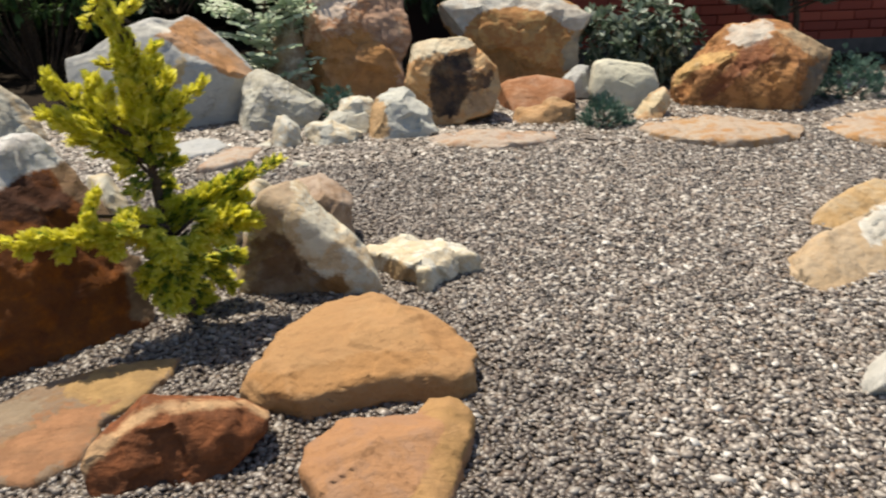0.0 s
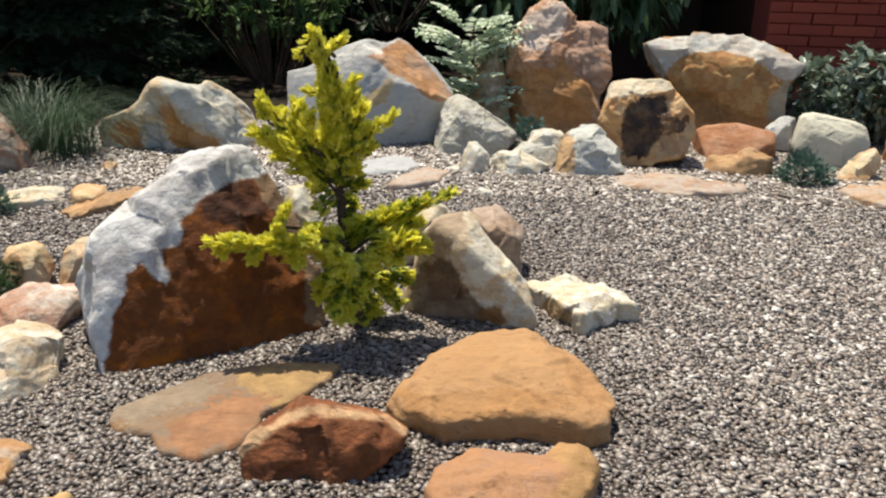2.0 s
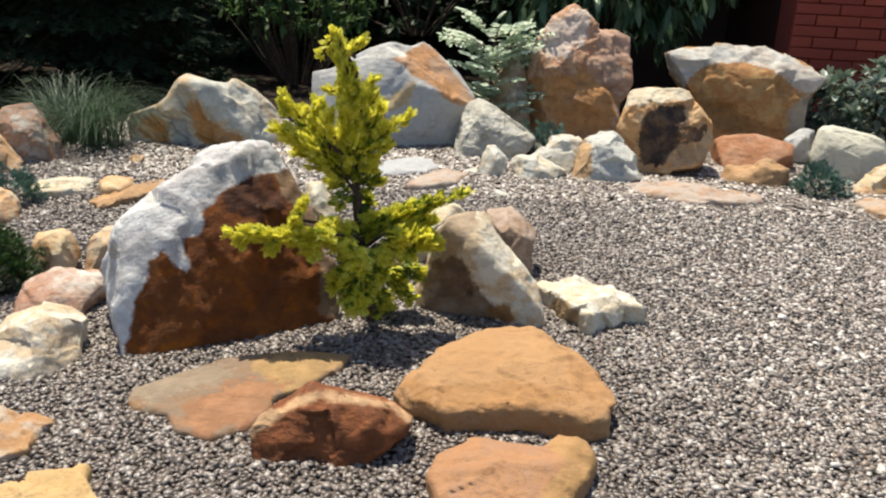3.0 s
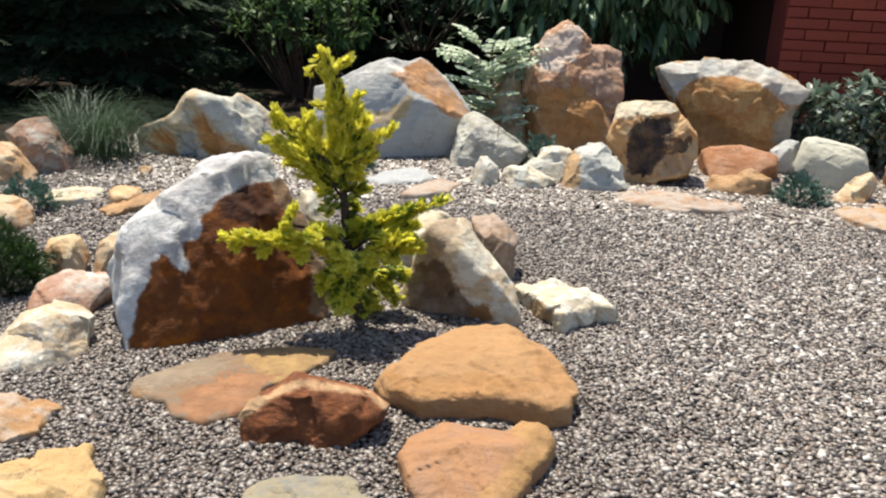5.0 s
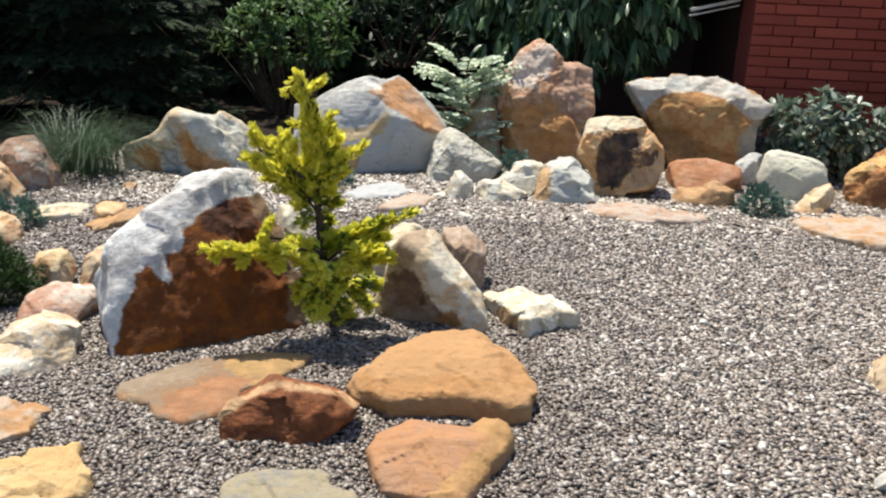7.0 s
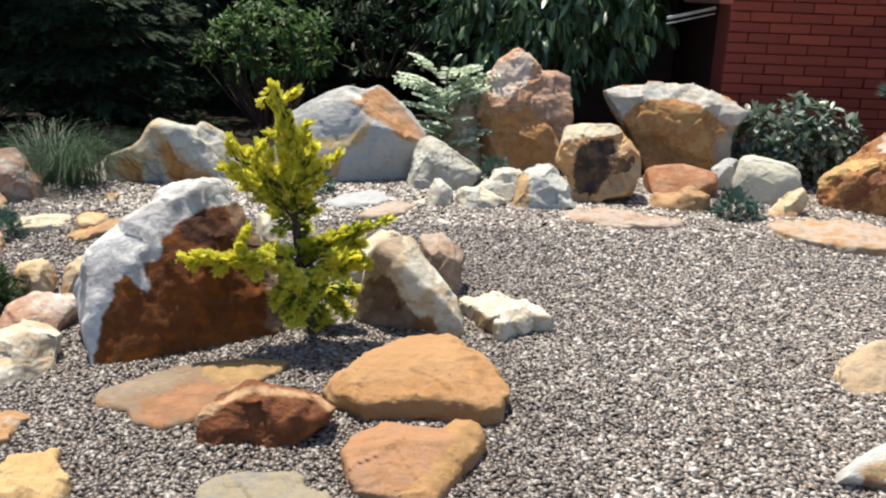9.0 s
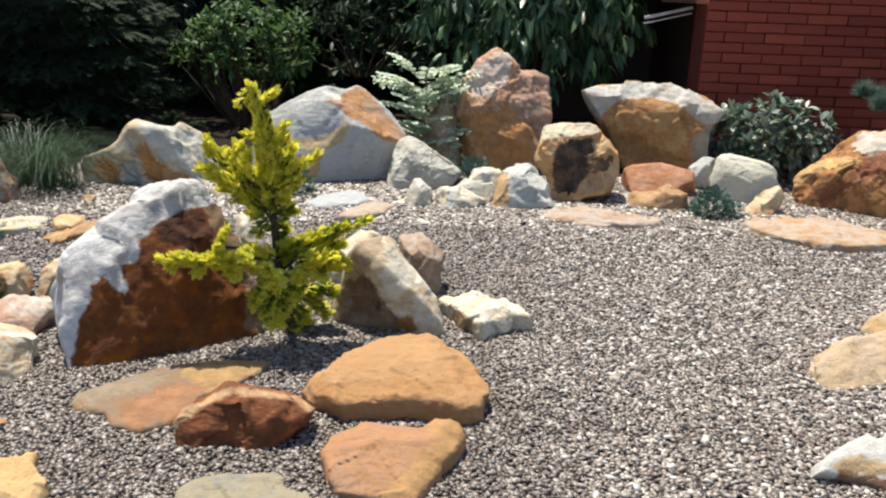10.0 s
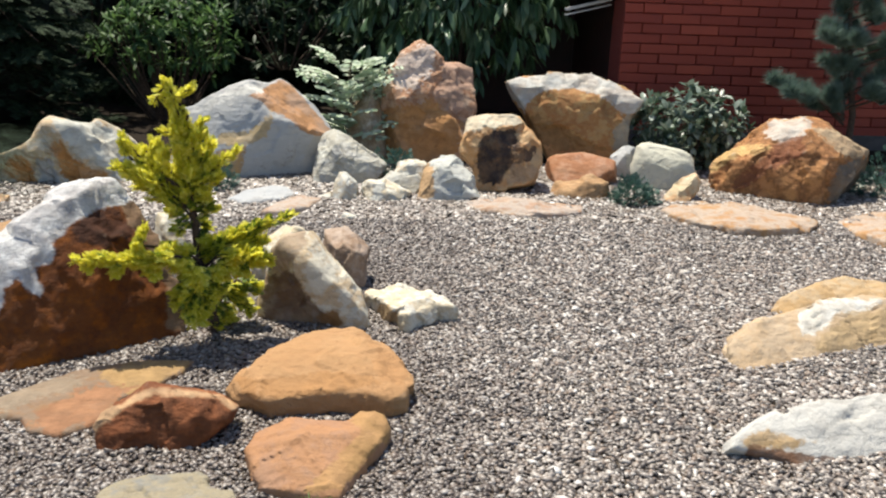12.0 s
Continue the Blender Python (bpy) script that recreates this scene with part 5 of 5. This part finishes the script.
sprig_cushion("juniper_cushion", "small blue-green juniper cushion on gravel", (1.345, 4.14, .03), (.115, .10, .13), 420, .035, M_JUNIPER, 21)
sprig_cushion("juniper_cushion", "small blue-green juniper tucked behind pale stones", (.215, 4.62, .05), (.13, .10, .13), 300, .035, M_JUNIPER, 22)
sprig_cushion("juniper_cushion", "blue-green juniper cushion beside tan boulders", (-1.76, 3.42, .0), (.12, .10, .12), 320, .035, M_JUNIPER, 23)
sprig_cushion("juniper_cushion", "dark blue-green juniper beside the red boulder", (2.78, 4.42, .02), (.20, .16, .26), 420, .045, M_JUNIPER, 24)
sprig_cushion("juniper_cushion", "dark green juniper in the shade of a boulder", (-.66, 4.28, .03), (.11, .09, .14), 220, .035, M_JUNIPER, 26)
sprig_cushion("ball_conifer", "dense rounded bright green dwarf conifer", (-1.42, 2.66, -.01), (.145, .14, .205), 4200, .020, M_BALL, 25, up=.2)
grass_tuft("ornamental_grass", "arching grey-green ornamental grass tuft", (-1.84, 4.2, .02), 620, .56, .56, .0034, M_GRASS, 31)
grass_tuft("grass_tuft", "tiny bright green grass tuft at a stone", (.01, 1.66, .0), 60, .05, .04, .003, M_TURF, 32)


def frond_shrub():
    """A shrub of arching pinnate fronds with paired pale leaflets."""
    rng = np.random.default_rng(41)
    at = np.array((-.06, 5.2, .02))
    shrub = thing("variegated_fern_shrub", at, "pale green and cream shrub of feathery fronds", "shrub")
    leaf = leaf_shape(.062, .032, .10)
    for i in range(44):
        side = rng.uniform(-1, 1)
        low = rng.uniform(.10, .52)
        reach = rng.uniform(.16, .30) * (1.15 - .5 * low)
        d = np.array((side, -.75 + .55 * abs(side) + rng.normal(0, .2), 0))
        d /= np.linalg.norm(d)
        root = np.array((.03 * side, 0, low))
        lift = rng.uniform(.05, .18) * (.6 + low)
        k = np.linspace(0, 1, 9)[:, None]
        pts = root + d * reach * k + np.array((0, 0, 1.0)) * lift * (1.6 * k - .75 * k * k)
        t = np.repeat(np.linspace(.12, 1, 9), 2)
        pos = np.stack([np.interp(t, np.linspace(0, 1, 9), pts[:, n]) for n in range(3)], 1)
        axis = (pts[-1] - pts[3]) / np.linalg.norm(pts[-1] - pts[3])
        across = np.cross(axis, (0, -.35, 1))
        across /= np.linalg.norm(across)
        way = across * np.tile([-1, 1], 9)[:, None] + axis * .55 + rng.normal(0, .12, (18, 3))
        turn = frames(way, rng, up=(0, -.5, 1)) * ((1.15 - .75 * np.abs(t - .45)) * rng.uniform(.8, 1.1, 18))[:, None, None]
        frond = part("frond", mesh_from("frond", *scatter(leaf, turn, pos)), M_FERN, shrub)
        part("stalk", mesh_from("stalk", *tube(pts, np.linspace(.004, .001, 9), 4)), M_BARK, frond)
    part("trunk", mesh_from("trunk", *tube([(0, 0, -.03), (.01, 0, .25), (0, 0, .55)], [.014, .011, .006], 6)), M_BARK, shrub)


frond_shrub()


def pine():
    """A young pine with bottle-brush shoots."""
    rng = np.random.default_rng(51)
    at = np.array((2.93, 5.12, 0))
    tree = thing("pine_tree", at, "young blue-green pine with tufted shoots before the wall", "tree")
    stems = [tube([(0, 0, -.03), (-.01, 0, .35), (-.10, 0, .75), (-.16, 0, 1.12), (-.18, 0, 1.35)], [.022, .019, .014, .009, .004], 8)]
    ends = [(-.46, .52), (-.42, .48), (-.36, .46), (-.28, .43), (-.20, .45), (-.12, .46), (-.26, .83), (-.30, .80), (-.20, .80), (-.14, .80), (-.08, .86),
            (-.16, .66), (-.22, .64), (-.06, .62), (.02, .66), (.08, .73), (.12, .78), (.18, .72), (-.19, .98), (-.14, 1.05), (-.22, 1.1), (-.05, .98), (.05, .95),
            (.02, .50), (.10, .55), (.16, .50), (.22, .60), (-.09, .52), (.24, .85), (.28, .75), (.12, .92), (-.18, 1.25), (-.1, 1.18), (-.26, 1.2)]
    pos, way = [], []
    for x, z in ends:
        y = rng.uniform(-.14, .14)
        z0 = z - .10 - abs(x) * .15
        stems.append(tube([(-.18 * z0, 0, z0), (x * .6, y * .6, z - .04), (x, y, z)], [.009, .006, .003], 5))
        for k in range(4):
            pos.append((x * (1 - .12 * k) + rng.normal(0, .012), y * (1 - .12 * k), z - .012 * k + rng.normal(0, .012)))
            way.append((x * .8 + rng.normal(0, .3), y + rng.normal(0, .3), .9))
    pos, way = np.array(pos), np.array(way)
    part("trunk", mesh_from("trunk", *stems[0]), M_BARK, tree)
    for q in stems[1:]:
        part("branch", mesh_from("branch", *q), M_BARK, tree)
    part("needles", mesh_from("needles", *scatter(needle_tuft(320, .078, 3), frames(way, rng), pos)), M_PINE, tree)


pine()


def dark_conifer(at, reach, high, seed, label):
    """A shaded conifer of drooping horizontal boughs round a near-black core."""
    rng = np.random.default_rng(seed)
    tree = thing("dark_conifer", at, label, "conifer", "dark conifers at the back")
    stems = [tube([(0, 0, -.05), (.02, 0, high * .5), (0, 0, high)], [.07, .05, .015], 8)]
    pos, way = [], []
    for i in range(int(42 * high)):
        z = rng.uniform(.05, high)
        a = rng.uniform(math.pi * .95, math.pi * 2.05)
        r = reach * (1.05 - .5 * z / high) * rng.uniform(.7, 1.1)
        d = np.array((math.cos(a), math.sin(a), 0))
        tip = d * r + (0, 0, z - .10 - .1 * r)
        stems.append(tube([(0, 0, z), d * r * .5 + (0, 0, z + .03), tip], [.014, .009, .003], 4))
        n = 100
        t = rng.uniform(.35, 1, n)
        p = d * (r * t)[:, None] + np.stack([0 * t, 0 * t, z + .06 * t - .16 * t * t], 1)
        side = np.array((-d[1], d[0], 0))
        off = rng.normal(0, .13, n) * r
        pos.append(p + side * off[:, None] - np.outer(np.abs(off) * .3, (0, 0, 1)) + rng.normal(0, .010, (n, 3)))
        way.append(d + side * (off * 4)[:, None] + rng.normal(0, .25, (n, 3)) - (0, 0, .3))
    pos, way = np.concatenate(pos), np.concatenate(way)
    part("trunk", mesh_from("trunk", *stems[0]), M_BARK, tree)
    for q in stems[1:]:
        part("branch", mesh_from("branch", *q), M_BARK, tree)
    part("foliage", mesh_from("foliage", *scatter(sprig_shape(.11, .05, 4, seed), frames(way, rng) * rng.uniform(.7, 1.2, (len(pos), 1, 1)), pos)), M_CONIFER, tree)
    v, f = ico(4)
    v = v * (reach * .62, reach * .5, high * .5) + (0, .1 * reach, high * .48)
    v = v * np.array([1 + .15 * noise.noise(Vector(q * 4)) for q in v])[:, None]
    part("dense_inside", mesh_from("dense_inside", v, f), M_INSIDE_SHADE, tree)


for spot, r, h, s in (((-2.55, 6.0, 0), 1.0, 1.6, 61), ((-3.6, 5.7, 0), 1.1, 1.6, 62), ((-4.9, 5.6, 0), 1.2, 1.6, 63), ((-1.75, 7.7, 0), 1.0, 1.5, 64), ((-.6, 8.1, 0), .9, 1.5, 65)):
    dark_conifer(spot, r, h, s, "dark green conifer with drooping boughs in shade")


def hedge(x0, x1, y, high, thick, seed):
    """The dense dark back of the planting; a near-black core holds its inner shade."""
    rng = np.random.default_rng(seed)
    h = thing("hedge", ((x0 + x1) / 2, y, 0), "dense dark evergreen hedge behind the rockery", "hedge")
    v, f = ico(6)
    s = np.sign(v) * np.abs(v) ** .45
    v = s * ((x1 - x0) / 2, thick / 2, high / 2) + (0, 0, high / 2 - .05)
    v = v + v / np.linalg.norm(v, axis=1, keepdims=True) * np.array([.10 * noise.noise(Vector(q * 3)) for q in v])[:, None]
    part("dense_inside", mesh_from("dense_inside", v, f), M_INSIDE_SHADE, h)
    n = 2600
    p = np.stack([rng.uniform(-(x1 - x0) / 2, (x1 - x0) / 2, n), np.full(n, -thick / 2) + rng.uniform(-.12, .05, n), rng.uniform(0, high, n)], 1)
    way = np.stack([rng.normal(0, .6, n), np.full(n, -.8), rng.normal(-.2, .5, n)], 1)
    part("leaves", mesh_from("leaves", *scatter(leaf_shape(.11, .035, .25), frames(way, rng) * rng.uniform(.7, 1.2, (n, 1, 1)), p)), M_LAUREL, h)


hedge(-7.5, 1.55, 8.6, 2.3, 1.0, 71)


# ---- brick house corner ----
WX, WY = 1.655, 5.745        # the near corner
LENGTH, COURSE = .25, .0625


def box(x0, x1, y0, y1, z0, z1):
    v = [(x, y, z) for z in (z0, z1) for y in (y0, y1) for x in (x0, x1)]
    f = [(0, 2, 3, 1), (4, 5, 7, 6), (0, 1, 5, 4), (1, 3, 7, 5), (3, 2, 6, 7), (2, 0, 4, 6)]
    return np.array(v, float), np.array(f)


wall = part("wall_house", mesh_from("wall_house", *box(WX + .012, 6.0, WY + .012, WY + .30, -.05, 1.45), smooth=False), M_MORTAR)
tagged(wall, "red painted brick house wall with dark joints", "wall", kind="structure")
side = part("wall_house_side", mesh_from("wall_house_side", *box(WX + .012, WX + .30, WY + .30, 9.0, -.05, 1.45), smooth=False), M_SHADED_RED)
tagged(side, "side of the red brick house, shade in its colour", "wall", kind="structure")
recess = part("wall_recess", mesh_from("wall_recess", *box(.70, WX + .012, 7.2, 7.35, -.05, 1.45), smooth=False), M_SHADED_RED)
tagged(recess, "red boarded recess beside the house, shade in its colour", "wall", kind="structure")
plinth = part("plinth", mesh_from("plinth", *box(WX - .01, 6.0, WY - .02, WY + .012, -.05, .13), smooth=False), M_PLINTH)
tagged(plinth, "grey rendered plinth at the foot of the wall", "plinth", kind="structure")

fascia = thing("canopy_edge", (1.50, 6.02, .915), "weathered pale canopy edge boards beside the wall", "canopy")
for dz, h in ((0, .018), (-.035, .008)):
    v, f = box(-.17, .14, -.02, .02, -h / 2, h / 2)
    b = part("board", mesh_from("board", v, f, smooth=False), M_FASCIA, fascia)
    b.matrix_local = pose(0, 0, dz, 0, -14, 0)


# out of view, added to keep sun and sky off the recess
roof = part("roof_panel", mesh_from("roof_panel", *box(-.16, .15, -.24, 1.35, .11, .14), smooth=False), M_SHADED_RED, fascia, "unseen roof added to shade the recess")


def brick_mesh(length, seed):
    rng = np.random.default_rng(seed)
    bm = bmesh.new()
    bmesh.ops.create_cube(bm, size=1.0)
    for q in bm.verts:
        q.co = Vector((q.co.x * length, q.co.y * .03, q.co.z * (COURSE - .006))) + Vector(rng.normal(0, .0012, 3))
    bmesh.ops.bevel(bm, geom=list(bm.edges), offset=.003, segments=1, affect="EDGES")
    me = bpy.data.meshes.new("brick")
    bm.to_mesh(me)
    bm.free()
    me.materials.append(M_BRICK)
    return me


whole = [brick_mesh(LENGTH - .006, k) for k in range(4)]
half = [brick_mesh(LENGTH / 2 - .006, k + 9) for k in range(2)]
rng = np.random.default_rng(3)
rest = []
for row in range(2, 23):
    x = WX
    z = (row + .5) * COURSE
    first = row % 2 == 0
    while x < 5.9:
        use = half if first else whole
        l = LENGTH / 2 if first else LENGTH
        first = False
        me = use[rng.integers(len(use))]
        place = Vector((x + l / 2, WY + rng.normal(0, .0015), z))
        if z < 1.12 and x < 3.95:
            b = new("brick", me)
            b.parent = wall
            b.matrix_local = Matrix.Translation(place) @ pose(0, 0, 0, 0, float(rng.normal(0, .25)), 0)
        else:
            rest.append(box(place.x - l / 2 + .0045, place.x + l / 2 - .0045, WY - .013, WY + .014, z - COURSE / 2 + .0045, z + COURSE / 2 - .0045))
        x += l
part("brickwork", mesh_from("brickwork", *join(rest), smooth=False), M_BRICK, wall)["kind"] = "stuff"
